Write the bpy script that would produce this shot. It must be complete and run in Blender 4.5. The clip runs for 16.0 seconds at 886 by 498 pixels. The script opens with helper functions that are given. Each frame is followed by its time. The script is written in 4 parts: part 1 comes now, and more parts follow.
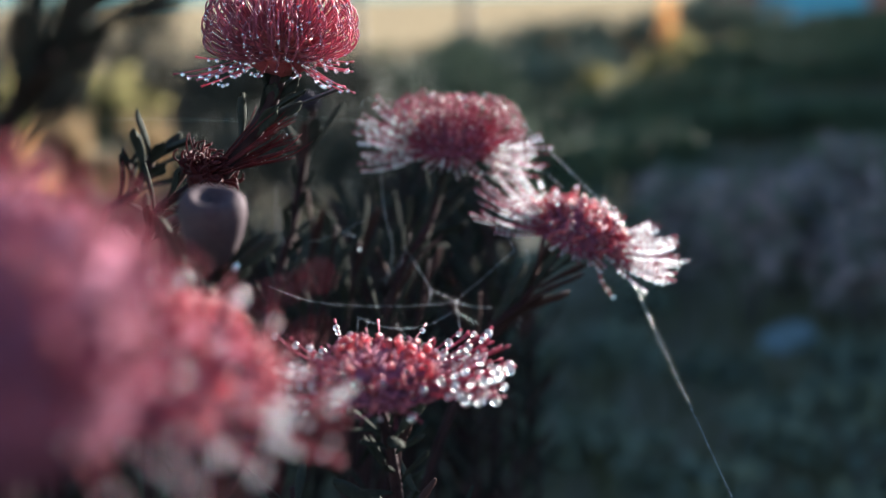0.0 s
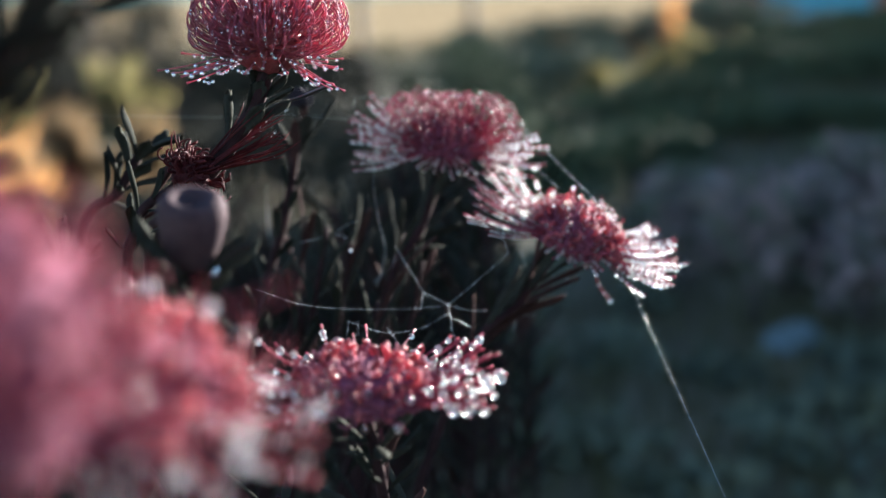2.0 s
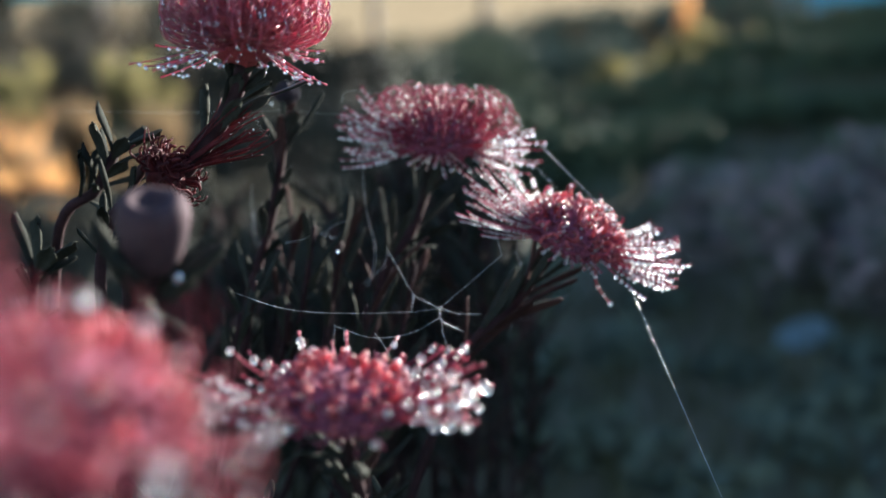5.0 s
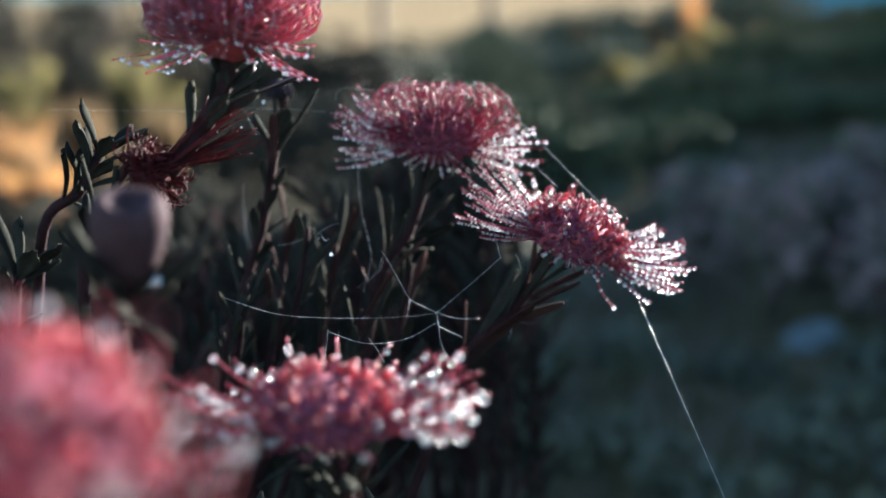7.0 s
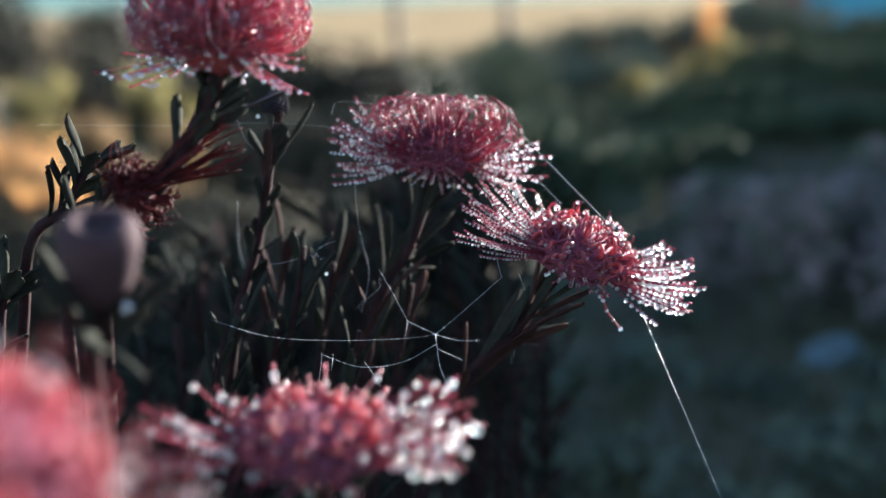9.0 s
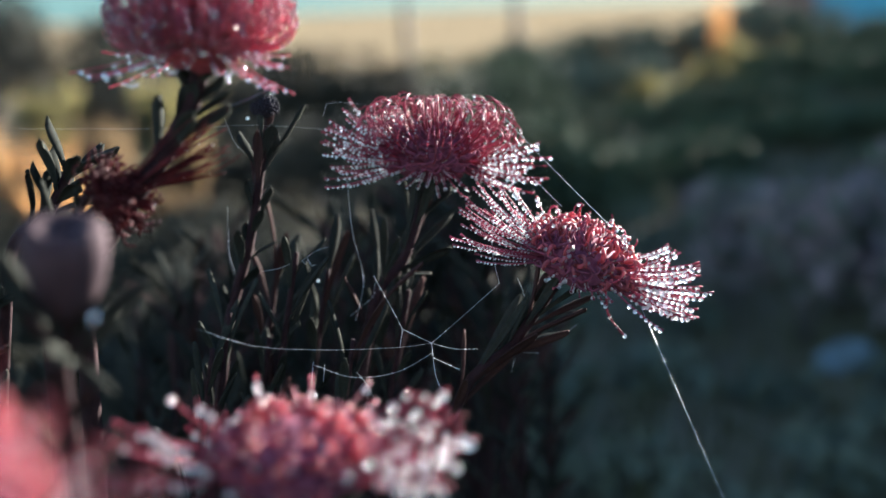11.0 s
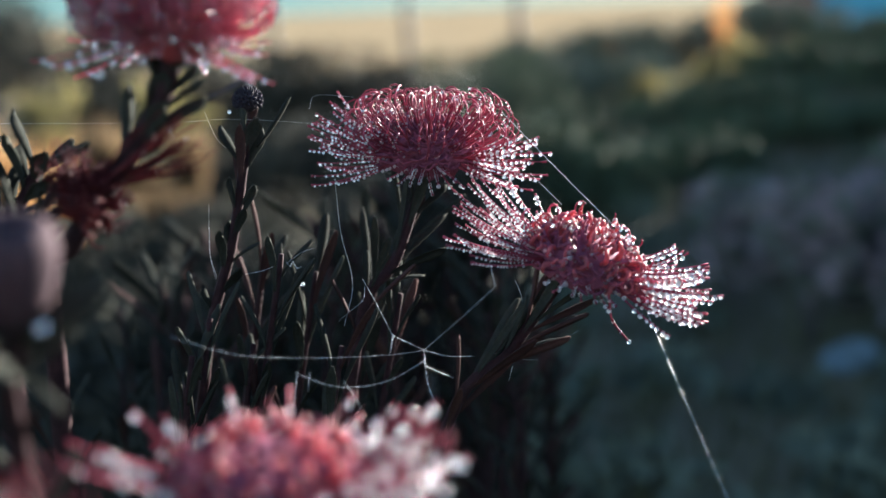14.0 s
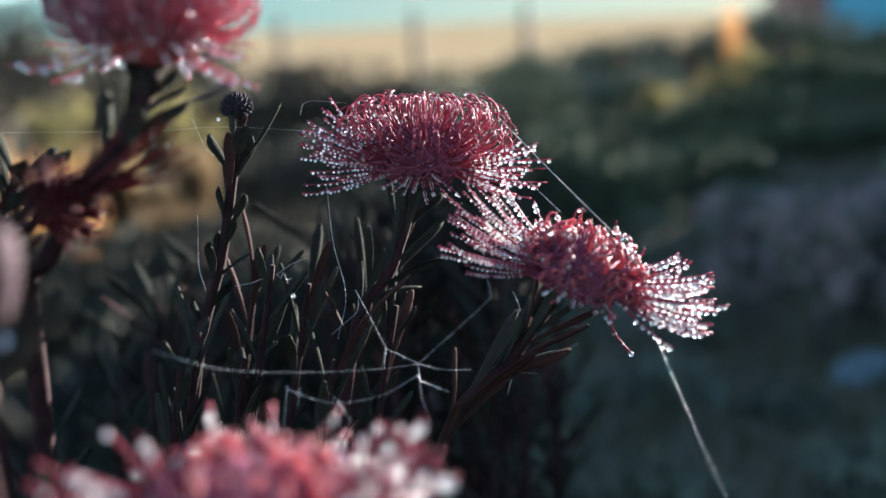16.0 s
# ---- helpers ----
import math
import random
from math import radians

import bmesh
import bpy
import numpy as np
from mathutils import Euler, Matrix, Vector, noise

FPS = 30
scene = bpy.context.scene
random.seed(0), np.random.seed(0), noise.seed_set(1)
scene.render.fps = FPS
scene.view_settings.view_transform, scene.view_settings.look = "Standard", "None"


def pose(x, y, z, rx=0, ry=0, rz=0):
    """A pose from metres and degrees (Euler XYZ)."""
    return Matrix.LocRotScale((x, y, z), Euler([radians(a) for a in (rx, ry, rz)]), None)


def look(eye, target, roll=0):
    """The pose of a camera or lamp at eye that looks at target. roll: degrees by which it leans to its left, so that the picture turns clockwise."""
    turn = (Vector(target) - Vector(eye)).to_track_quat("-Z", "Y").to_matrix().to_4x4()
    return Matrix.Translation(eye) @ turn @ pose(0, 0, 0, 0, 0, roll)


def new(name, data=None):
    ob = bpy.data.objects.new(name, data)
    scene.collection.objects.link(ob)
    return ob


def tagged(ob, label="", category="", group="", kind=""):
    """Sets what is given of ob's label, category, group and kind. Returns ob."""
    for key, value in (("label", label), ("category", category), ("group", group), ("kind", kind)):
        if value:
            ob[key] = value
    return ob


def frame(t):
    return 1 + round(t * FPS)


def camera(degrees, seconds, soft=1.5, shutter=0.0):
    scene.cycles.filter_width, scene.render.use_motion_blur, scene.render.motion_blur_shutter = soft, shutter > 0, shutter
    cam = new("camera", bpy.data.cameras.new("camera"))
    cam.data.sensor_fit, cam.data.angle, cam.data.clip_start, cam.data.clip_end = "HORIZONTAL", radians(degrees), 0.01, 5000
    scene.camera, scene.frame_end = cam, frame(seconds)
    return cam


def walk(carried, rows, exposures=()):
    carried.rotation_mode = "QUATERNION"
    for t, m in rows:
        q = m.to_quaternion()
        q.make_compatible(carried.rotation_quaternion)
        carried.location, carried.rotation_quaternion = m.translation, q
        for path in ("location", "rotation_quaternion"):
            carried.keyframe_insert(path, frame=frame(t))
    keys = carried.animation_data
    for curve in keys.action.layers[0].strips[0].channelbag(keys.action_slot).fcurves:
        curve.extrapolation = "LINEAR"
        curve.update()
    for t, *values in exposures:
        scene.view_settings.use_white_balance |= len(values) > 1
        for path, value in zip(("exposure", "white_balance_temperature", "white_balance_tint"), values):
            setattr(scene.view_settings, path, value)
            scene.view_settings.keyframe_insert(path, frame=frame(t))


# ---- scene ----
cam = camera(40.0, 16.0)
PATH = [
    (0, (-0.018, -0.649, 0.773), (0.018, 1.316, 0.399), -1.3),
    (0.5, (-0.017, -0.646, 0.772), (0.019, 1.318, 0.396), -1.2),
    (1, (-0.015, -0.642, 0.772), (0.02, 1.322, 0.393), -1.1),
    (1.5, (-0.013, -0.637, 0.772), (0.019, 1.326, 0.393), -1.1),
    (2, (-0.012, -0.633, 0.773), (0.018, 1.33, 0.393), -1.0),
    (2.5, (-0.01, -0.629, 0.773), (0.015, 1.335, 0.393), -1.1),
    (3, (-0.007, -0.625, 0.773), (0.015, 1.338, 0.392), -1.1),
    (3.5, (-0.005, -0.621, 0.773), (0.016, 1.342, 0.388), -1.0),
    (4, (-0.003, -0.616, 0.772), (0.012, 1.346, 0.385), -1.1),
    (6.5, (0.004, -0.589, 0.769), (0.003, 1.372, 0.379), -1.2),
    (7, (0.005, -0.584, 0.767), (0.001, 1.378, 0.381), -1.3),
    (7.5, (0.007, -0.578, 0.767), (-0.003, 1.385, 0.385), -1.2),
    (8, (0.01, -0.573, 0.767), (-0.011, 1.391, 0.391), -1.4),
    (8.5, (0.012, -0.567, 0.766), (-0.014, 1.398, 0.396), -1.5),
    (9, (0.014, -0.562, 0.766), (-0.019, 1.404, 0.4), -1.5),
    (11.5, (0.021, -0.535, 0.76), (-0.031, 1.433, 0.406), -2.0),
    (12, (0.021, -0.529, 0.759), (-0.031, 1.438, 0.401), -2.0),
    (12.5, (0.021, -0.524, 0.757), (-0.03, 1.443, 0.399), -2.1),
    (13, (0.022, -0.518, 0.756), (-0.029, 1.449, 0.397), -2.0),
    (13.5, (0.023, -0.514, 0.756), (-0.03, 1.453, 0.397), -2.1),
    (14, (0.024, -0.508, 0.756), (-0.031, 1.459, 0.4), -2.1),
    (14.5, (0.026, -0.504, 0.756), (-0.032, 1.465, 0.409), -2.1),
    (15, (0.027, -0.499, 0.755), (-0.034, 1.471, 0.415), -2.2),
    (15.5, (0.028, -0.495, 0.753), (-0.036, 1.475, 0.418), -2.3),
    (16, (0.03, -0.491, 0.751), (-0.041, 1.48, 0.418), -2.5),
]
walk(cam, [(t, look(eye, target, roll)) for t, eye, target, roll in PATH], exposures=[(0, 3.0, 5980, 6), (16, 3.0, 5980, 6)])

cam.data.dof.use_dof = True
cam.data.dof.focus_distance = 0.556
cam.data.dof.aperture_fstop = 3.9
cam.data.dof.aperture_blades = 0

# ---- world and sun ----
SUN_AZ, SUN_EL = 41.0, 15.0          # degrees to the right of straight ahead (+y), and above the horizon
world = bpy.data.worlds.new("world")
scene.world = world
world.use_nodes = True
wn, wl = world.node_tree.nodes, world.node_tree.links
sky = wn.new("ShaderNodeTexSky")
sky.sky_type, sky.sun_disc = "NISHITA", False
sky.sun_elevation, sky.sun_rotation = radians(SUN_EL), radians(SUN_AZ)
sky.air_density, sky.dust_density, sky.ozone_density = 0.85, 0.0, 1.9
wl.new(sky.outputs[0], wn["Background"].inputs[0])
wn["Background"].inputs[1].default_value = 0.045

sun_data = bpy.data.lights.new("sun", "SUN")
sun_data.energy, sun_data.angle, sun_data.color = 5.0, radians(0.6), (1.0, 0.92, 0.83)
sun = new("sun", sun_data)
sun_dir = Vector((math.sin(radians(SUN_AZ)) * math.cos(radians(SUN_EL)), math.cos(radians(SUN_AZ)) * math.cos(radians(SUN_EL)), math.sin(radians(SUN_EL))))
sun.matrix_world = look(sun_dir * 20, (0, 0, 0))


# ---- materials ----
def material(name, dark, light, scale=60.0, rough=0.5, detail=4.0, bump=0.0, coat=0.0, spread=0.0, trans=0.0, sheen=0.0, fine=6.0, shine=0.5):
    """Two-scale noise between two colours; spread varies the brightness from object to object."""
    m = bpy.data.materials.new(name)
    m.use_nodes = True
    n, l = m.node_tree.nodes, m.node_tree.links
    p = n["Principled BSDF"]
    co = n.new("ShaderNodeTexCoord")
    big, small = n.new("ShaderNodeTexNoise"), n.new("ShaderNodeTexNoise")
    big.inputs["Scale"].default_value, big.inputs["Detail"].default_value = scale, detail
    small.inputs["Scale"].default_value, small.inputs["Detail"].default_value = scale * fine, 2.0
    for t in (big, small):
        l.new(co.outputs["Object"], t.inputs["Vector"])
    add = n.new("ShaderNodeMath")
    add.operation = "MULTIPLY_ADD"
    l.new(small.outputs[0], add.inputs[0])
    add.inputs[1].default_value = 0.5
    l.new(big.outputs[0], add.inputs[2])
    ramp = n.new("ShaderNodeMapRange")
    ramp.inputs[1].default_value, ramp.inputs[2].default_value = 0.5, 1.0
    l.new(add.outputs[0], ramp.inputs[0])
    mix = n.new("ShaderNodeMix")
    mix.data_type = "RGBA"
    mix.inputs[6].default_value, mix.inputs[7].default_value = (*dark, 1), (*light, 1)
    l.new(ramp.outputs[0], mix.inputs[0])
    colour = mix.outputs[2]
    if spread:
        info, hsv, rng = n.new("ShaderNodeObjectInfo"), n.new("ShaderNodeHueSaturation"), n.new("ShaderNodeMapRange")
        rng.inputs[3].default_value, rng.inputs[4].default_value = 1 - spread, 1 + spread
        l.new(info.outputs["Random"], rng.inputs[0])
        l.new(rng.outputs[0], hsv.inputs["Value"])
        l.new(colour, hsv.inputs["Color"])
        colour = hsv.outputs[0]
    l.new(colour, p.inputs["Base Color"])
    p.inputs["Roughness"].default_value = rough
    p.inputs["Specular IOR Level"].default_value = shine
    p.inputs["Coat Weight"].default_value = coat
    p.inputs["Coat Roughness"].default_value = 0.12
    p.inputs["Sheen Weight"].default_value = sheen
    if bump:
        b = n.new("ShaderNodeBump")
        b.inputs["Strength"].default_value, b.inputs["Distance"].default_value = bump, 0.001
        l.new(add.outputs[0], b.inputs["Height"])
        l.new(b.outputs[0], p.inputs["Normal"])
    if trans:
        t, mx = n.new("ShaderNodeBsdfTranslucent"), n.new("ShaderNodeMixShader")
        l.new(colour, t.inputs[0])
        mx.inputs[0].default_value = trans
        l.new(p.outputs[0], mx.inputs[1])
        l.new(t.outputs[0], mx.inputs[2])
        l.new(mx.outputs[0], n["Material Output"].inputs[0])
    return m


PINK = material("style_pink", (0.24, 0.034, 0.060), (0.39, 0.086, 0.125), 160, 0.5, spread=0.3, trans=0.4, shine=0.3)
# lighter copy of PINK: the domed head's backlit glow put into its colour
BACKLIT = material("backlit_style_pink", (0.34, 0.062, 0.10), (0.54, 0.15, 0.20), 160, 0.5, spread=0.3, trans=0.55, shine=0.3)
ROSE = material("pale_style_pink", (0.22, 0.038, 0.056), (0.35, 0.085, 0.108), 160, 0.6, spread=0.3, trans=0.4, shine=0.12)
LOBE = material("perianth_red", (0.36, 0.062, 0.076), (0.58, 0.17, 0.185), 240, 0.5, bump=0.3, coat=0.06, spread=0.35, trans=0.45, shine=0.25)
WOOL = material("head_wool", (0.13, 0.034, 0.060), (0.27, 0.078, 0.12), 220, 0.85, bump=0.8, shine=0.2)
WITHERED = material("withered_red", (0.050, 0.010, 0.013), (0.145, 0.027, 0.028), 180, 0.6, spread=0.35, trans=0.5, shine=0.2)
STEM = material("stem_bark", (0.017, 0.009, 0.0095), (0.040, 0.019, 0.020), 140, 0.8, bump=0.6, shine=0.08)
LEAF = material("leaf_green", (0.020, 0.021, 0.017), (0.038, 0.038, 0.030), 90, 0.85, shine=0.03, bump=0.3, spread=0.35)
WET_LEAF = material("wet_leaf", (0.022, 0.024, 0.022), (0.040, 0.042, 0.038), 90, 0.4, bump=0.2, coat=0.9)
LEAF_RED = material("leaf_red", (0.036, 0.019, 0.018), (0.066, 0.034, 0.028), 90, 0.8, shine=0.05, bump=0.3, spread=0.35)
POD = material("pod_skin", (0.050, 0.033, 0.038), (0.098, 0.064, 0.068), 90, 0.8, bump=0.4, shine=0.08, trans=0.2)
BUD = material("bud_fuzz", (0.017, 0.014, 0.019), (0.042, 0.035, 0.045), 300, 0.85, bump=0.8, shine=0.15)
SILK = material("silk", (0.30, 0.30, 0.30), (0.55, 0.55, 0.55), 400, 0.3)
GROUND = material("ground_soil", (0.056, 0.043, 0.019), (0.102, 0.079, 0.034), 3.0, 0.9, bump=0.5)
GRASS = material("grass_blades", (0.056, 0.053, 0.024), (0.112, 0.102, 0.048), 2.0, 0.9, shine=0.1)
STRAW = material("dry_grass", (0.145, 0.098, 0.053), (0.25, 0.172, 0.099), 1.5, 0.9, trans=0.4, shine=0.0)
FIELD = material("straw_field", (0.155, 0.117, 0.069), (0.265, 0.205, 0.128), 1.5, 0.9, shine=0.0)
RUST = material("sunlit_rust_grass", (0.33, 0.165, 0.058), (0.52, 0.285, 0.12), 1.5, 0.8, trans=0.6, shine=0.1)
SHRUB = material("shrub_leaves", (0.085, 0.097, 0.068), (0.16, 0.175, 0.125), 6.0, 0.9, shine=0.1)
# two darker copies of SHRUB: shade put into the leaf colour of sunlit shrubs
SHADE_OLIVE = material("shade_olive_leaves", (0.030, 0.029, 0.022), (0.060, 0.057, 0.042), 6.0, 0.9, shine=0.1)
SHADE_GREEN = material("shade_green_leaves", (0.048, 0.064, 0.037), (0.095, 0.118, 0.070), 6.0, 0.9, shine=0.1)
SHRUB_YELLOW = material("yellowing_leaves", (0.115, 0.10, 0.04), (0.24, 0.205, 0.09), 5.0, 0.9, trans=0.6, shine=0.1)
MAUVE = material("mauve_petals", (0.19, 0.13, 0.132), (0.32, 0.24, 0.245), 20.0, 0.7)
BARK = material("shrub_bark", (0.04, 0.03, 0.025), (0.10, 0.075, 0.06), 12.0, 0.8, bump=0.5)
STONE = material("pale_stone", (0.11, 0.14, 0.138), (0.20, 0.24, 0.235), 20.0, 0.7, bump=0.5)
BOARD = material("red_brown_boards", (0.16, 0.075, 0.06), (0.28, 0.14, 0.11), 3.0, 0.75, bump=0.4)
BLUE = material("blue_paint", (0.05, 0.26, 0.36), (0.09, 0.36, 0.46), 2.0, 0.5)
ROOF = material("roof_sheet", (0.10, 0.08, 0.08), (0.2, 0.17, 0.16), 2.0, 0.5)


def water(name, gloss, rough):
    m = bpy.data.materials.new(name)
    m.use_nodes = True
    p = m.node_tree.nodes["Principled BSDF"]
    p.inputs["Base Color"].default_value = (1.0, 1.0, 1.0, 1)
    p.inputs["Roughness"].default_value = rough
    p.inputs["IOR"].default_value = 1.33
    p.inputs["Transmission Weight"].default_value = 1.0
    n, l = m.node_tree.nodes, m.node_tree.links
    gleam, mix = n.new("ShaderNodeBsdfGlossy"), n.new("ShaderNodeMixShader")
    gleam.inputs["Color"].default_value = (1, 1, 1, 1)
    gleam.inputs["Roughness"].default_value = 0.12
    mix.inputs[0].default_value = gloss
    l.new(p.outputs[0], mix.inputs[1])
    l.new(gleam.outputs[0], mix.inputs[2])
    l.new(mix.outputs[0], n["Material Output"].inputs[0])
    return m


WATER = water("dew_water", 0.12, 0.35)
CLEAR = water("clear_dew_water", 0.6, 0.1)


# ---- builders ----
def mesh_of(name, verts, faces, mat, smooth=True):
    me = bpy.data.meshes.new(name)
    me.from_pydata([tuple(v) for v in verts], [], faces)
    me.materials.append(mat)
    if smooth:
        me.polygons.foreach_set("use_smooth", [True] * len(me.polygons))
    me.update()
    return me


def part(name, me, parent, label="", m=None):
    ob = new(name, me)
    ob.parent = parent
    if m is not None:
        ob.matrix_basis = m
    if label:
        ob["label"] = label
    return ob


def thing(name, m, label, category, group="", kind=""):
    ob = new(name)
    ob.empty_display_size = 0.01
    ob.matrix_basis = m
    return tagged(ob, label, category, group, kind)


def tube(points, radii, sides=6):
    """Vertices and faces of a closed tube along points."""
    pts = np.asarray(points, float)
    rad = np.broadcast_to(radii, len(pts))
    tan = np.gradient(pts, axis=0)
    tan /= np.linalg.norm(tan, axis=1)[:, None] + 1e-12
    ref = np.array([0.0, 0, 1]) if abs(tan[0][2]) < 0.9 else np.array([1.0, 0, 0])
    u = np.cross(tan[0], ref)
    verts = []
    for p, t, r in zip(pts, tan, rad):
        u = u - t * (u @ t)
        u /= np.linalg.norm(u) + 1e-12
        v = np.cross(t, u)
        for k in range(sides):
            a = 2 * math.pi * k / sides
            verts.append(p + r * (math.cos(a) * u + math.sin(a) * v))
    faces = []
    for i in range(len(pts) - 1):
        for k in range(sides):
            a, b = i * sides + k, i * sides + (k + 1) % sides
            faces.append((a, b, b + sides, a + sides))
    faces.append(tuple(range(sides - 1, -1, -1)))
    faces.append(tuple(range((len(pts) - 1) * sides, len(pts) * sides)))
    return verts, faces


def smooth_line(ctrl, n):
    """Points along a Catmull-Rom curve through ctrl."""
    c = [np.array(p, float) for p in ctrl]
    c = [2 * c[0] - c[1]] + c + [2 * c[-1] - c[-2]]
    out = []
    segs = len(c) - 3
    for i in range(n):
        s = i / (n - 1) * segs
        k = min(int(s), segs - 1)
        t = s - k
        p0, p1, p2, p3 = c[k:k + 4]
        out.append(0.5 * (2 * p1 + (p2 - p0) * t + (2 * p0 - 5 * p1 + 4 * p2 - p3) * t * t + (3 * p1 - p0 - 3 * p2 + p3) * t ** 3))
    return np.array(out)


def ball(level):
    bm = bmesh.new()
    bmesh.ops.create_icosphere(bm, subdivisions=level, radius=1.0)
    v = np.array([x.co[:] for x in bm.verts])
    f = [tuple(x.index for x in y.verts) for y in bm.faces]
    bm.free()
    return v, f


BALL_V, BALL_F = ball(2)


def drops_mesh(name, spots, mat=None):
    """One mesh of hanging drops; spots: (place, radius)."""
    verts, faces = [], []
    for p, r in spots:
        base = len(verts)
        shape = BALL_V * r
        shape[:, 2] *= 1.08
        verts.extend(shape + np.array(p))
        faces.extend(tuple(i + base for i in f) for f in BALL_F)
    return mesh_of(name, verts, faces, mat or WATER)


def style_line(az, phi, length, bend, hook, start, rng, n=15, hook_from=0.6, twist=0.0, squash=0.7, lift=0.0):
    """A style in its head's own space: it leaves the core at the polar angle phi, arches by bend and hooks over at the end."""
    r, z = start * math.sin(phi), lift + start * squash * math.cos(phi)
    out, ds = [], length / (n - 1)
    for i in range(n):
        s = i / (n - 1)
        a = az + twist * s
        out.append((r * math.cos(a), r * math.sin(a), z))
        g = phi - bend * s - hook * max(0.0, (s - hook_from) / (1 - hook_from))
        r += ds * math.sin(g)
        z += ds * math.cos(g)
    return np.array(out)


def core_mesh(name, radius, squash, lift, mat, seed):
    bm = bmesh.new()
    bmesh.ops.create_icosphere(bm, subdivisions=4, radius=1.0)
    for v in bm.verts:
        k = 1 + 0.16 * noise.noise(v.co * 5 + Vector((seed, 0, 0))) + 0.12 * noise.noise(v.co * 14 + Vector((0, seed, 0)))
        v.co = Vector((v.co.x * radius * k, v.co.y * radius * k, lift + v.co.z * radius * squash * k))
    me = bpy.data.meshes.new(name)
    bm.to_mesh(me)
    bm.free()
    me.materials.append(mat)
    me.polygons.foreach_set("use_smooth", [True] * len(me.polygons))
    return me


def flower_head(shoot, m, seed, core=0.02, squash=0.75, lift=0.012, loops=(), fans=(), lobes=0, lobe=0.0125, lobe_wide=0.0012, lobe_phi=(0, 98),
                wool=90, drop=0.0004, fan_drop=0.0007, thick=0.00045, mat=None, core_mat=None, lobe_mat=None, label="", wet=0.5, fan_wet=0.85, lobe_wet=0.5, dew=None, knob=0.7, limp=0.0):
    """A pincushion head: a woolly core, looped styles, chunky curled perianth lobes and fans of free styles, all wet with dew.
    loops: (count, lowest phi, highest phi, length, bend, hook, where the hook begins, unruliness).
    fans: (middle azimuth, spread, count, lowest phi, highest phi, length, bend), in degrees and metres, and the drops' size, spacing and start."""
    rng = random.Random(seed)
    mat = mat or PINK
    head = part("flower_head", core_mesh("flower_head", core, squash, lift, core_mat or WOOL, seed), shoot, label, m)
    spots = []
    down = (m.to_3x3().inverted() @ Vector((0, 0, -1))).normalized()
    down = np.array(down[:])

    def one(line, radii, chance, size, step, name="style", skin=None, first=(0.1, 0.35), sizes=(0.5, 0.65, 0.8, 1.0, 1.0, 1.25)):
        v, f = tube(line, radii, 6)
        part(name, mesh_of(name, v, f, skin or mat), head)
        seg = np.linalg.norm(np.diff(line, axis=0), axis=1)
        along, total = np.concatenate([[0], np.cumsum(seg)]), seg.sum()
        d = rng.uniform(*first) * total
        while d < total:
            if rng.random() < chance:
                p = np.array([np.interp(d, along, line[:, k]) for k in range(3)])
                r = size * rng.choice(sizes)
                spots.append((p + down * (r * 0.75), r))
            d += step * size * rng.uniform(0.8, 1.5)

    for count, low, high, length, bend, hook, hook_from, wild in loops:
        lo, hi = radians(low), radians(high)
        for i in range(count):
            az = i * 2.39996 + rng.uniform(-0.15, 0.15)
            ph = math.acos(math.cos(lo) + (math.cos(hi) - math.cos(lo)) * ((i + 0.5) / count))
            k = (1 + wild * rng.uniform(-0.16, 0.12)) * (0.78 + 0.3 * math.sin(ph))
            line = style_line(az, ph, length * k, radians(bend * ph / hi + wild * rng.uniform(-14, 14)), radians(hook * (1 + wild * rng.uniform(-0.35, 0.3))),
                              core * 0.8, rng, twist=wild * rng.uniform(-0.3, 0.3), squash=squash, lift=lift, hook_from=hook_from)
            t = np.linspace(0, 1, len(line))
            one(line, thick * (1.15 - 0.4 * t), wet, drop, 3.2)
    for mid, spread, count, p0, p1, reach, curl, *more in fans:
        bead, gap, begin = (*more, *(1.0, 2.3, 0.1)[len(more):])
        bead *= fan_drop
        for i in range(count):
            az = radians(mid + spread * (2 * ((i * 0.618034 + rng.uniform(-0.06, 0.06)) % 1.0) - 1))
            ph = radians(p0 + (p1 - p0) * (i + rng.random()) / count)
            line = style_line(az, ph, reach * rng.uniform(0.74, 1.08), radians(curl + rng.uniform(-10, 10) + limp * rng.uniform(-1, 1)), radians(limp * rng.uniform(-1, 1.6)), core * 0.7, rng,
                              twist=rng.uniform(-0.12, 0.12) * (1 + limp / 12), squash=squash, lift=lift, hook_from=0.5)
            t = np.linspace(0, 1, len(line))
            one(line, thick * (1.0 - 0.35 * t + knob * (t > 0.93)), fan_wet, bead, gap, first=(begin, begin + 0.25), sizes=(0.7, 0.85, 1.0, 1.0, 1.15))
    lo, hi = radians(lobe_phi[0]), radians(lobe_phi[1])
    wide = np.array([0.55, 0.7, 0.85, 0.95, 1.05, 1.1, 1.1, 1.0, 0.8, 0.45]) * lobe_wide
    for i in range(lobes):
        az = i * 2.39996 + rng.uniform(-0.2, 0.2)
        ph = math.acos(math.cos(lo) + (math.cos(hi) - math.cos(lo)) * ((i + 0.5) / lobes))
        line = style_line(az, ph, lobe * rng.uniform(0.7, 1.2), radians(rng.uniform(-20, 40)), radians(rng.choice((-1, 1, 1)) * rng.uniform(90, 230)), core * 0.85, rng,
                          n=10, hook_from=0.45, twist=rng.uniform(-0.35, 0.35), squash=squash, lift=lift)
        one(line, wide * rng.uniform(0.75, 1.15), lobe_wet, drop, 2.6, "perianth_lobe", lobe_mat or LOBE, (0.4, 0.7))
    verts, faces = [], []
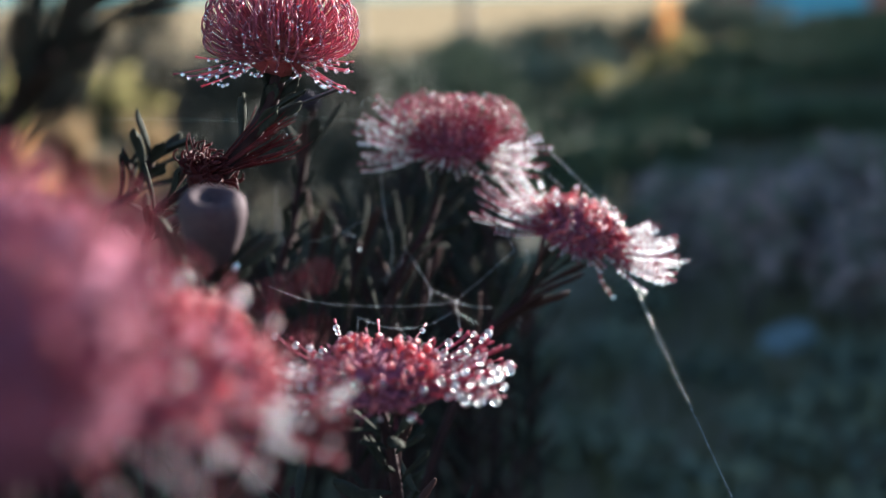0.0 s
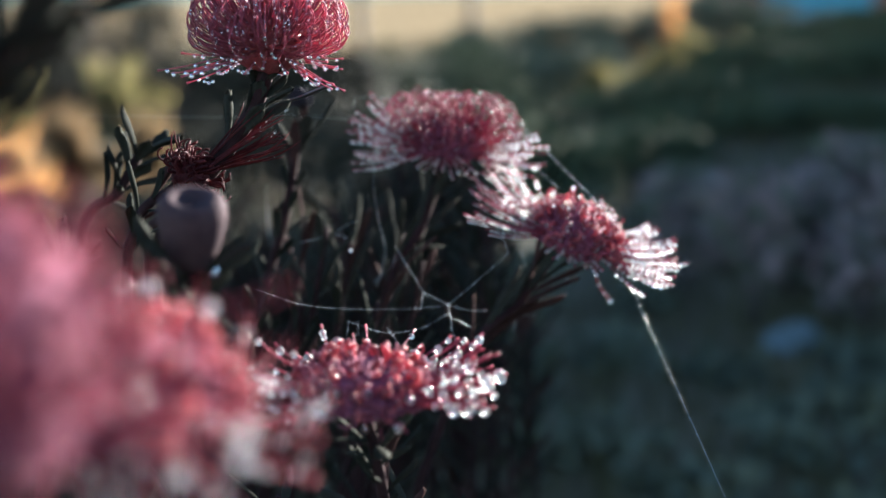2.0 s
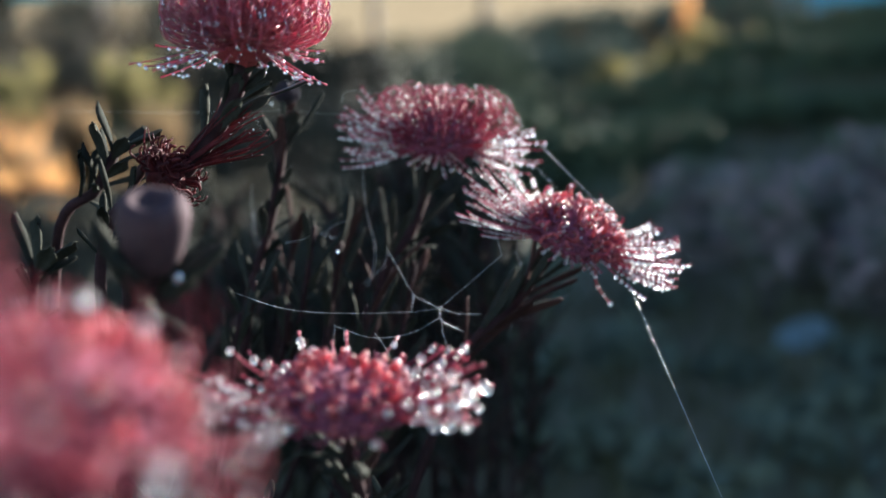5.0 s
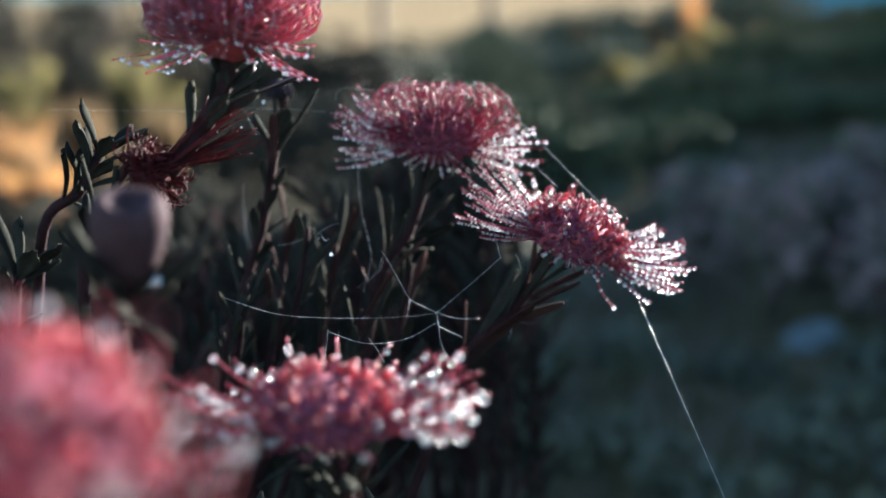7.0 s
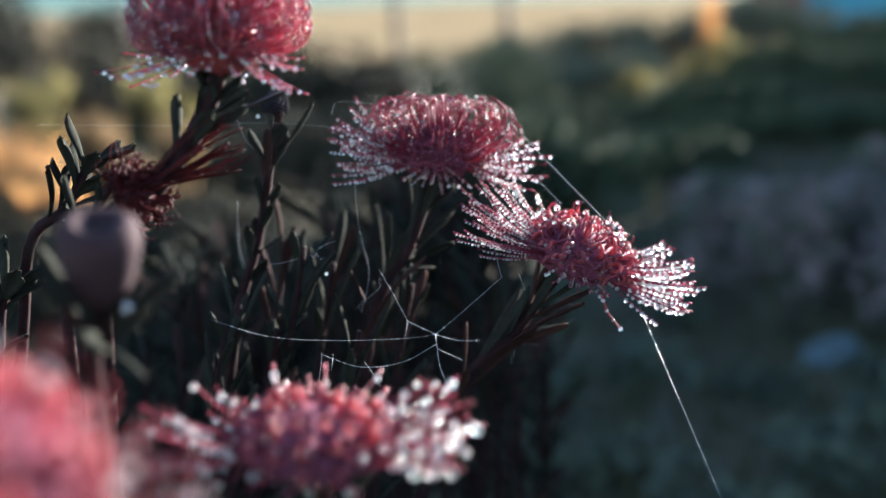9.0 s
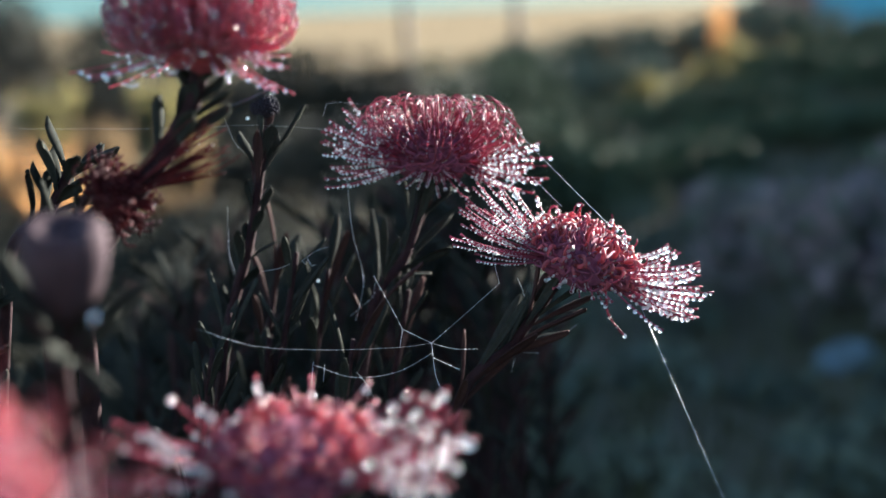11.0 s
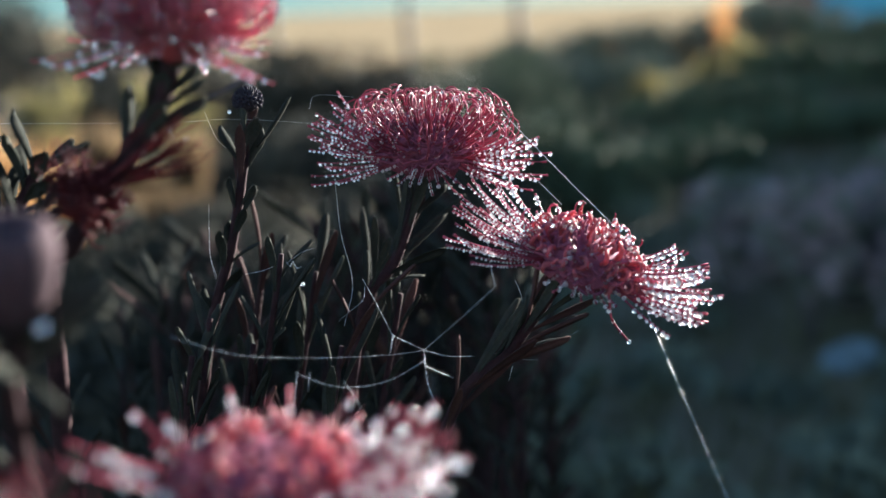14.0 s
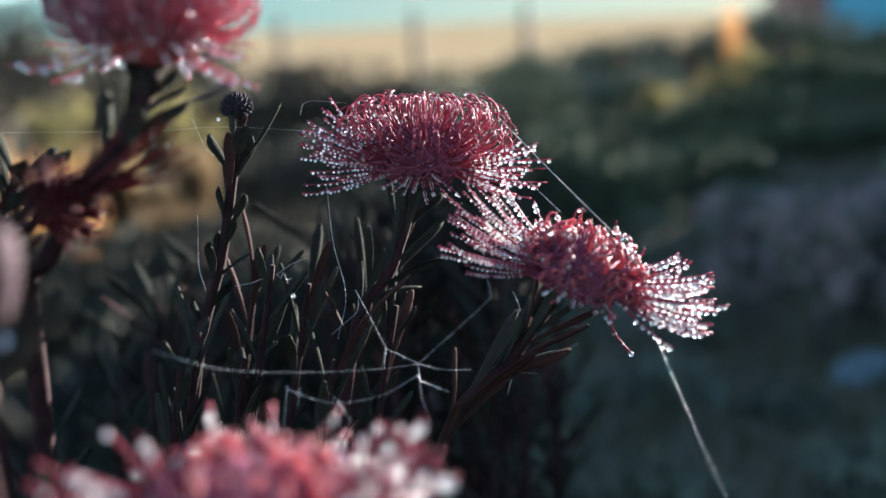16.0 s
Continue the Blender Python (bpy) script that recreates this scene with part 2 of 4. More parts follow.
    for i in range(wool):
        az, ph = rng.uniform(0, 2 * math.pi), math.acos(rng.uniform(math.cos(radians(118)), 0.98))
        line = style_line(az, ph, rng.uniform(0.006, 0.011), radians(rng.uniform(-60, 40)), radians(rng.uniform(60, 200)), core * 0.9, rng,
                          n=8, hook_from=0.4, twist=rng.uniform(-0.6, 0.6), squash=squash, lift=lift)
        v, f = tube(line, np.array([0.7, 0.9, 1.0, 1.0, 0.9, 0.8, 0.8, 0.6]) * 0.0007, 5)
        base = len(verts)
        verts.extend(v)
        faces.extend(tuple(k + base for k in q) for q in f)
    tagged(part("perianth_wool", mesh_of("perianth_wool", verts, faces, core_mat or WOOL), head, "short curled woolly perianth hairs"), kind="stuff")
    tagged(part("dew", drops_mesh("dew", spots, dew), head, "clear dew drops strung along the styles"), kind="stuff")
    return head


def leaf_mesh(length, width, curve, notch, mat):
    """A thick spoon-shaped leaf with a toothed tip, growing along +z and bending towards +y."""
    n = 14
    outline = ((0.0, 0.22), (0.12, 0.30), (0.3, 0.55), (0.5, 0.82), (0.68, 1.0), (0.8, 0.98), (0.9, 0.80), (0.96, 0.58), (1.0, 0.42))
    front, back = [], []
    for i in range(n):
        s = i / (n - 1)
        w = width * float(np.interp(s, [a for a, _ in outline], [b for _, b in outline]))
        y = curve * s * s * length
        for k, e in enumerate((-1, -0.5, 0, 0.5, 1)):
            tooth = (-0.5, 0.35, -0.1, 0.45, -0.4)[k] * notch * width * 0.35
            z = s * length + (tooth if i == n - 1 else tooth * 0.35 if i == n - 2 else 0)
            cup = 0.22 * w * e * e
            front.append((w * 0.5 * e, y + cup - 0.00035 * (1 - abs(e)) + 0.00025, z))
            back.append((w * 0.5 * e, y + cup - 0.0006 * (1 - abs(e)) - 0.00022, z))
    verts = front + back
    o, faces = len(front), []
    for i in range(n - 1):
        for k in range(4):
            a = i * 5 + k
            faces.append((a, a + 1, a + 6, a + 5))
            faces.append((o + a + 5, o + a + 6, o + a + 1, o + a))
        for k in (0, 4):
            a = i * 5 + k
            q = (a, a + 5, o + a + 5, o + a)
            faces.append(q if k == 0 else q[::-1])
    for k in range(4):
        faces.append((k + 1, k, o + k, o + k + 1))
        a = (n - 1) * 5 + k
        faces.append((a, a + 1, o + a + 1, o + a))
    return mesh_of("leaf", verts, faces, mat)


LEAVES = [leaf_mesh(0.030 * k, 0.0072, c, 1, LEAF) for k, c in ((1.0, 0.12), (1.15, 0.2), (0.85, 0.05), (1.3, 0.15))]
NARROW = [leaf_mesh(0.034 * k, 0.0044 * w, c, 0.8, LEAF) for k, w, c in ((1.0, 1.0, 0.16), (1.25, 0.95, 0.1), (0.8, 1.1, 0.22))]
NARROW_RED = [leaf_mesh(0.036 * k, 0.0048, c, 0.8, LEAF_RED) for k, c in ((1.0, 0.12), (1.2, 0.2))]
BROAD = [leaf_mesh(0.024 * k, 0.0098 * w, c, 1, LEAF) for k, w, c in ((1.0, 1.0, 0.22), (1.2, 0.8, 0.3), (0.8, 1.05, 0.12))]
RED_LEAVES = [leaf_mesh(0.030 * k, 0.0066, c, 1, LEAF_RED) for k, c in ((1.0, 0.1), (1.2, 0.2))]


def aim(place, way, turn, size=1.0):
    """A matrix at place with +z along way, turned about it."""
    q = Vector(way).to_track_quat("Z", "Y").to_matrix().to_4x4()
    return Matrix.Translation(place) @ q @ Matrix.Rotation(turn, 4, "Z") @ Matrix.Scale(size, 4)


def shoot(name, ctrl, label, category, group, radius=(0.0035, 0.0022), leaves=20, span=(0.35, 0.97), angle=30, size=1.0, red=0.2, seed=0, blades=None):
    """A stem that rises from the ground through ctrl, with leaves set round it in a spiral."""
    rng = random.Random(seed)
    green, ruddy = blades or (LEAVES, RED_LEAVES)
    ctrl = [np.array(p, float) for p in ctrl]
    base = ctrl[0]
    ob = thing(name, Matrix.Translation(base), label, category, group)
    line = smooth_line([p - base for p in ctrl], 30)
    t = np.linspace(0, 1, 30)
    v, f = tube(line, radius[0] + (radius[1] - radius[0]) * t, 8)
    part("stem", mesh_of("stem", v, f, STEM), ob, "reddish brown downy stem")
    tan = np.gradient(line, axis=0)
    for i in range(leaves):
        s = span[0] + (span[1] - span[0]) * (i + rng.random() * 0.6) / max(leaves, 1)
        p = np.array([np.interp(s, t, line[:, k]) for k in range(3)])
        d = np.array([np.interp(s, t, tan[:, k]) for k in range(3)])
        d /= np.linalg.norm(d)
        a = i * 2.39996 + seed
        side = np.cross(d, [math.cos(a), math.sin(a), 0.2])
        side /= np.linalg.norm(side)
        g = radians(angle + rng.uniform(-12, 12))
        way = d * math.cos(g) + side * math.sin(g)
        me = rng.choice(ruddy if rng.random() < red else green)
        q = Vector(way).to_track_quat("Z", "Y").to_matrix()
        local = q.inverted() @ Vector(side)
        turn = math.atan2(-local.x, local.y)
        part("leaf", me, ob, "", aim(p + side * 0.0015, way, turn + rng.uniform(-0.3, 0.3), size * rng.uniform(0.8, 1.2)))
    return ob, base


def head_pose(place, base, lean_x=0.0, lean_y=0.0, turn=0.0):
    """The head's pose in its shoot's space; lean_x tips the axis to the right, lean_y away from the viewer (degrees)."""
    return Matrix.Translation(Vector(place) - Vector(base)) @ Matrix.Rotation(radians(lean_x), 4, "Y") @ Matrix.Rotation(radians(-lean_y), 4, "X") @ Matrix.Rotation(radians(turn), 4, "Z")


# ---- ground ----
def ground_height(x, y):
    bank = 0.68 * (0.5 + 0.5 * math.tanh((x - 0.28 * y + 0.30) * 1.05)) * math.exp(-((y - 7.0) / 3.0) ** 2)
    far = 0.022 * min(max(0.0, y - 26.0), 190.0)
    rough = 0.05 * noise.noise(Vector((x * 0.9, y * 0.9, 0))) + 0.015 * noise.noise(Vector((x * 4, y * 4, 3)))
    near = min(1.0, math.hypot(x, y) / 0.6)
    # unseen ridge right of the view, added so its shadow darkens stems and ground
    shade_rise = min(1.0, max(0.0, (x - 0.6 - 0.40 * max(y, 0.0)) / 0.9))
    front = min(1.0, max(0.0, (y - 0.6) / 1.4))
    back = min(1.0, max(0.0, (y - 3.05) / 0.6))
    bank += (1.468 + 0.23 * back * back * (3 - 2 * back)) * shade_rise * shade_rise * (3 - 2 * shade_rise) * front * math.exp(-(max(y - 7.0, 0.0) / 1.5) ** 2)
    return bank * near + far + rough * near


def build_ground():
    def steps(limit, first, grow):
        out, d = [0.0], first
        while out[-1] < limit:
            out.append(out[-1] + d)
            d *= grow
        return out
    xs = steps(900, 0.12, 1.11)
    xs = [-x for x in xs[:0:-1]] + xs
    ys = [-y for y in steps(300, 0.15, 1.25)[:0:-1]] + steps(1500, 0.12, 1.08)
    verts = [(x, y, ground_height(x, y)) for y in ys for x in xs]
    w = len(xs)
    faces = [(j * w + i, j * w + i + 1, (j + 1) * w + i + 1, (j + 1) * w + i) for j in range(len(ys) - 1) for i in range(w - 1)]
    me = mesh_of("ground", verts, faces, GROUND)
    me.materials.append(FIELD)
    for p in me.polygons:
        c = p.center
        if c.y > (22 if c.x > -1.0 else 14) + 3 * noise.noise(Vector((c.x * 0.2, 0, 0))):
            p.material_index = 1
    tagged(new("ground", me), "dark damp earth with low growth and a dry straw field far off", "ground", kind="structure")


build_ground()


# ---- the flowering shoots ----
BLOOM = "flowering shoots of the pincushion bush"

ob, base = shoot("flowering_shoot", [(-0.05, 0.10, 0), (-0.15, 0.02, 0.40), (-0.149, -0.03, 0.6435), (-0.1279, -0.06, 0.6817), (-0.0935, -0.07, 0.7244), (-0.0813, -0.072, 0.750)],
                 "pincushion shoot with a domed, dew-hung pink flower head", "flower", BLOOM, leaves=11, span=(0.74, 0.95), angle=12, seed=1, size=0.78, red=0.0, radius=(0.005, 0.0036), blades=(BROAD, RED_LEAVES))
flower_head(ob, head_pose((-0.0813, -0.072, 0.748), base, 2, 0), 11, core=0.016, squash=0.9, lift=0.014, loops=((320, 8, 115, 0.033, 100, 95, 0.6, 0.3),),
            fans=((185, 30, 6, 108, 124, 0.043, 20, 0.95, 4.6), (0, 35, 9, 108, 136, 0.030, 24, 0.9, 4.4), (-90, 60, 9, 105, 130, 0.022, 20, 0.9, 4.0), (90, 60, 5, 100, 120, 0.03, 10, 0.8, 3.0)),
            fan_drop=0.0011, drop=0.0005, wool=150, fan_wet=0.85, wet=0.4, dew=CLEAR, mat=BACKLIT, core_mat=LOBE, label="domed head of arching deep pink styles")
# clear drops that hang in threes below it, and one wet leaf held out from its stem
for x, y, z in ((-0.0641, -0.032, 0.740), (-0.0787, -0.040, 0.7455), (-0.0950, -0.060, 0.7480), (-0.1085, -0.074, 0.7440)):
    for dx, dz, r in ((-0.0019, 0.0004, 0.0008), (0.0, -0.0003, 0.0010), (0.0020, 0.0003, 0.0008)):
        part("dew_drop", drops_mesh("dew_drop", [(Vector((x + dx, y, z + dz)) - Vector(base), r)], CLEAR), ob)
way = Vector((0.0216, -0.008, 0.0051))
across = Vector(way).to_track_quat("Z", "Y").to_matrix().inverted() @ Vector((0, 1, 0.25))
part("leaf", leaf_mesh(0.0232, 0.0036, 0.10, 0.5, WET_LEAF), ob, "wet narrow leaf that mirrors the sky", aim(Vector((-0.0754, -0.056, 0.7337)) - Vector(base), way, math.atan2(across.y, across.x)))

ob, base = shoot("flowering_shoot", [(-0.03, 0.12, 0), (-0.06, 0.09, 0.40), (-0.0355, 0.06, 0.6063), (-0.0148, 0.068, 0.6475), (0.0, 0.074, 0.688)],
                 "upright pincushion shoot with a looped crimson flower head", "flower", BLOOM, leaves=15, span=(0.5, 0.95), angle=15, seed=2, size=0.95, red=0.3, blades=(NARROW, NARROW_RED))
flower_head(ob, head_pose((0.0013, 0.074, 0.6848), base, 3, 0), 12, core=0.021, squash=0.62, lift=0.014,
            loops=((80, 4, 62, 0.030, 10, 205, 0.6, 0.6), (95, 55, 100, 0.035, 62, 150, 0.6, 0.6)),
            fans=((180, 42, 28, 70, 118, 0.045, 24, 0.72, 3.4), (0, 40, 24, 88, 118, 0.043, 18, 0.9, 3.3), (-90, 40, 12, 105, 130, 0.022, 10), (90, 50, 16, 85, 110, 0.04, 20)),
            fan_drop=0.0009, drop=0.0005, wool=260, wet=0.26, thick=0.00048, label="round head of looped crimson styles with a fringe of free ones")

ob, base = shoot("flowering_shoot", [(0.0, 0.12, 0), (-0.03, 0.06, 0.40), (0.0063, 0.03, 0.5711), (0.0379, 0.026, 0.6117), (0.0602, 0.024, 0.642)],
                 "leaning pincushion shoot with a tilted, flattened pink flower head", "flower", BLOOM, leaves=17, span=(0.5, 0.88), angle=15, seed=3, size=1.0, red=0.5, blades=(NARROW, NARROW_RED))
CURVED = ob, base
flower_head(ob, head_pose((0.0685, 0.024, 0.6472), base, 22, -8), 13, core=0.022, squash=0.55, lift=0.006, lobes=100, lobe=0.0135, lobe_wide=0.00098, drop=0.0009,
            loops=((30, 30, 100, 0.018, 30, 130, 0.6, 1.0),),
            fans=((180, 34, 34, 76, 114, 0.047, 26, 0.52, 3.2), (0, 34, 50, 78, 112, 0.045, 30, 0.95, 2.6, 0.3), (-90, 40, 10, 98, 125, 0.016, 10), (90, 55, 20, 80, 105, 0.04, 20)),
            fan_drop=0.00105, wool=160, thick=0.00048, label="flattened pink head with two wet fans of styles", wet=0.35, fan_wet=0.9, lobe_wet=0.7)

ob, base = shoot("flowering_shoot", [(0.0, 0.08, 0), (-0.02, -0.05, 0.35), (-0.03, -0.15, 0.56), (-0.0367, -0.18, 0.625)],
                 "short pincushion shoot with a broad flat pink flower head", "flower", BLOOM, leaves=34, span=(0.5, 0.96), angle=35, seed=4, size=0.8)
flower_head(ob, head_pose((-0.0367, -0.18, 0.6238), base, 3, -4), 14, core=0.023, squash=0.42, lift=0.008, lobes=85, lobe=0.0108, lobe_phi=(18, 98), drop=0.0014,
            loops=((16, 60, 100, 0.016, 30, 150, 0.5, 1.0),),
            fans=((180, 40, 15, 80, 108, 0.041, 26, 0.85, 3.6, 0.4), (0, 44, 38, 72, 98, 0.039, 18, 1.0, 3.3, 0.42), (-90, 40, 8, 95, 120, 0.016, 10), (90, 50, 12, 80, 105, 0.034, 20)),
            fan_drop=0.0017, wool=160, thick=0.0005, label="broad pink head with dew on every style", wet=0.2, fan_wet=0.55, lobe_wet=0.26)

ob, base = shoot("flowering_shoot", [(-0.01, 0.04, 0), (-0.05, -0.16, 0.35), (-0.079, -0.31, 0.57), (-0.0815, -0.34, 0.652)],
                 "pincushion shoot with a wet, wide-open pink flower head", "flower", BLOOM, leaves=12, span=(0.4, 0.85), angle=28, seed=5, size=0.8)
flower_head(ob, head_pose((-0.088, -0.34, 0.670), base, 14, -3), 15, core=0.024, squash=0.62, lift=0.012, lobes=70, lobe=0.014, drop=0.0009,
            loops=((24, 20, 100, 0.020, 20, 110, 0.6, 1.0),),
            fans=((180, 50, 20, 70, 108, 0.034, 20), (0, 50, 18, 76, 112, 0.034, 18), (-90, 50, 8, 90, 118, 0.020, 12), (90, 50, 10, 78, 110, 0.030, 18)),
            fan_drop=0.0010, wool=140, thick=0.0005, mat=ROSE, label="open pink head with dew on every style", wet=0.1, fan_wet=0.2, lobe_wet=0.1)

OPEN = ob, base
ob, base = shoot("flowering_shoot", [(-0.05, 0.0, 0), (-0.085, -0.26, 0.35), (-0.095, -0.40, 0.60), (-0.0975, -0.43, 0.695)],
                 "pincushion shoot with a full rounded pink flower head", "flower", BLOOM, leaves=12, span=(0.35, 0.82), angle=28, seed=9, size=0.8)
flower_head(ob, head_pose((-0.0985, -0.43, 0.697), base, 3, 0), 17, core=0.028, squash=0.98, lift=0.020, lobes=40, lobe=0.014, drop=0.0007,
            loops=((90, 6, 105, 0.020, 46, 170, 0.6, 1.0),),
            fans=((180, 60, 8, 84, 112, 0.030, 20), (0, 50, 14, 84, 118, 0.044, 14), (-90, 60, 5, 90, 118, 0.028, 20), (90, 50, 10, 84, 118, 0.034, 12)),
            fan_drop=0.0010, mat=ROSE, lobe_mat=ROSE, label="full rounded pink head", wool=140, wet=0.06, fan_wet=0.15, lobe_wet=0.06)

# large drops that hang from the styles of the two nearest heads
for place, r in (((-0.047, -0.410, 0.694), 0.0017), ((-0.060, -0.410, 0.686), 0.0017), ((-0.052, -0.415, 0.683), 0.0012), ((-0.068, -0.405, 0.700), 0.0012), ((-0.049, -0.408, 0.688), 0.0014)):
    part("dew_drop", drops_mesh("dew_drop", [(Vector(place) - Vector(base), r * 1.2)]), ob)
for place, r in (((-0.083, -0.325, 0.705), 0.0015), ((-0.0645, -0.345, 0.704), 0.0014), ((-0.088, -0.335, 0.7075), 0.0013), ((-0.040, -0.335, 0.6745), 0.0015), ((-0.060, -0.335, 0.668), 0.0013),
                 ((-0.052, -0.338, 0.682), 0.0012), ((-0.056, -0.334, 0.677), 0.0013)):
    part("dew_drop", drops_mesh("dew_drop", [(Vector(place) - Vector(OPEN[1]), r * 1.2)]), OPEN[0])

# one style of the tilted head droops below it
line = smooth_line([Vector(p) - Vector(CURVED[1]) for p in ((0.0825, 0.030, 0.642), (0.0832, 0.030, 0.633), (0.0846, 0.031, 0.623), (0.0926, 0.036, 0.6115))], 14)
v, f = tube(line, 0.00055, 6)
part("drooping_style", mesh_of("drooping_style", v, f, PINK), CURVED[0], "single red style that hangs below the head")
for k, r in ((13, 0.0011), (11, 0.0007), (9, 0.0008), (7, 0.0005)):
    part("dew_drop", drops_mesh("dew_drop", [(line[k], r)]), CURVED[0])

# the withered head
ob, base = shoot("withered_shoot", [(-0.04, 0.08, 0), (-0.16, 0.0, 0.40), (-0.158, -0.05, 0.62), (-0.1489, -0.06, 0.6770), (-0.127, -0.07, 0.6965)],
                 "pincushion shoot with a withered dark red flower head", "flower", "", leaves=10, span=(0.6, 0.9), angle=28, seed=6, size=0.7)
flower_head(ob, head_pose((-0.125, -0.07, 0.6965), base, 58, 5), 16, core=0.0095, squash=0.9, lift=0.006, loops=((14, 30, 120, 0.014, 20, 120, 0.6, 1.0),),
            fans=((-90, 85, 20, 4, 21, 0.046, -8), (90, 85, 18, 4, 19, 0.044, -8), (180, 40, 4, 60, 95, 0.018, 20)), lobes=26, lobe=0.010, lobe_wide=0.0008, lobe_mat=WITHERED, knob=-0.4, limp=26,
            fan_drop=0.00045, drop=0.0004, thick=0.00055, mat=WITHERED, core_mat=WITHERED, label="shrivelled head with limp dark red styles", wet=0.06, fan_wet=0.03, lobe_wet=0.02)

# ---- the closed bud ----
def closed_bud():
    ob, base = shoot("budding_shoot", [(-0.05, 0.04, 0), (-0.11, -0.10, 0.40), (-0.105, -0.185, 0.640), (-0.0965, -0.204, 0.676), (-0.0955, -0.206, 0.684)],
                     "short shoot with a large closed mauve flower bud", "bud", "", leaves=24, span=(0.42, 0.93), angle=32, seed=7, size=0.75)
    n = 28
    profile = ((0.0005, 0.0), (0.0042, 0.0006), (0.0068, 0.003), (0.0090, 0.0075), (0.0107, 0.0125), (0.0118, 0.0175), (0.0123, 0.0220), (0.0120, 0.0256), (0.0110, 0.0280),
               (0.0094, 0.0292), (0.0076, 0.0293), (0.0060, 0.0285), (0.0044, 0.0268), (0.0026, 0.0255), (0.0, 0.0250))
    rings = len(profile)
    verts, faces = [], []
    for i, (r, z) in enumerate(profile):
        s = i / (rings - 1)
        for k in range(n):
            b = 2 * math.pi * k / n
            w = 1 + 0.03 * math.cos(3 * b + 0.5) * s + 0.025 * noise.noise(Vector((math.cos(b), math.sin(b), s * 3)))
            verts.append((r * w * math.cos(b), r * w * math.sin(b), z + 0.0006 * math.cos(2 * b) * s))
    for i in range(rings - 1):
        for k in range(n):
            c, d = i * n + k, i * n + (k + 1) % n
            faces.append((c, d, d + n, c + n))
    m = Matrix.Translation(Vector((-0.0955, -0.203, 0.684)) - Vector(base)) @ Matrix.Rotation(radians(5), 4, "Y") @ Matrix.Rotation(radians(17), 4, "X")
    bud = part("closed_bud", mesh_of("closed_bud", verts, faces, POD), ob, "plump cup-shaped mauve bud with a dimpled top", m)
    part("dew_drop", drops_mesh("dew_drop", [((0.0092, -0.0078, 0.0045), 0.0019)], CLEAR), bud)
    for k in range(7):
        a = 2 * math.pi * k / 7
        part("sepal", LEAVES[2], bud, "", aim((0.004 * math.cos(a), 0.004 * math.sin(a), -0.002), (math.cos(a), math.sin(a), 1.0), a, 0.3))


closed_bud()


# ---- the fuzzy young bud ----
def young_bud():
    ob, base = shoot("budding_shoot", [(-0.06, 0.14, 0), (-0.12, 0.07, 0.45), (-0.1099, 0.06, 0.5924), (-0.0913, 0.06, 0.662), (-0.0805, 0.06, 0.716)],
                     "slender leafy shoot with a small fuzzy round bud", "bud", "", leaves=16, span=(0.6, 0.975), angle=13, seed=8, size=0.72, red=0.08, blades=(BROAD, RED_LEAVES))
    place = Vector((-0.0803, 0.06, 0.7265)) - Vector(base)
    head = part("fuzzy_bud", core_mesh("fuzzy_bud", 0.0055, 0.95, 0.0, BUD, 5), ob, "grey-mauve bud of tight bristles", Matrix.Translation(place))
    rng = random.Random(8)
    for i in range(90):
        az, ph = i * 2.39996, math.acos(1 - 1.5 * (i + 0.5) / 90)
        line = style_line(az, ph, 0.0024, radians(30), 0.0, 0.0051, rng, n=5, squash=0.95)
        v, f = tube(line, [0.0005, 0.0006, 0.0006, 0.0005, 0.0004], 5)
        part("bristle", mesh_of("bristle", v, f, BUD), head)
    part("dew_drop", drops_mesh("dew_drop", [((-0.0085, -0.002, -0.005), 0.0009)]), head)
    part("leaf", LEAVES[3], ob, "", aim(place + Vector((0.003, 0, -0.022)), (0.72, -0.1, 0.70), 0.4, 0.72))
    part("leaf", LEAVES[0], ob, "", aim(place + Vector((-0.002, -0.003, -0.018)), (-0.1, -0.1, 1), 0.2, 0.55))


young_bud()


# ---- leafy shoots ----
LEAFY = "leafy shoots of the pincushion bush"
ob, base = shoot("leafy_shoot", [(-0.08, 0.06, 0), (-0.20, 0.02, 0.45), (-0.1941, 0.0, 0.6478), (-0.1681, -0.008, 0.6866), (-0.1555, -0.008, 0.708)],
                 "dark leafy shoot of upright lance-shaped leaves", "shoot", LEAFY, leaves=15, span=(0.66, 0.99), angle=27, seed=21, size=0.86, red=0.0, blades=(BROAD, RED_LEAVES))
ob, base = shoot("leafy_shoot", [(-0.10, 0.04, 0), (-0.22, 0.0, 0.45), (-0.205, -0.01, 0.62), (-0.198, -0.01, 0.65)],
                 "dark leafy shoot of upright lance-shaped leaves", "shoot", LEAFY, leaves=12, span=(0.55, 0.98), angle=24, seed=22, size=0.95, red=0.0, blades=(BROAD, RED_LEAVES))
ob, base = shoot("leafy_shoot", [(-0.10, 0.0, 0), (-0.16, -0.20, 0.45), (-0.14, -0.31, 0.68), (-0.1273, -0.33, 0.738), (-0.115, -0.33, 0.7626), (-0.103, -0.33, 0.778)],
                 "dark leafy shoot close beside the rounded flower head", "shoot", LEAFY, leaves=30, span=(0.55, 0.98), angle=24, seed=23, size=0.95, red=0.0)
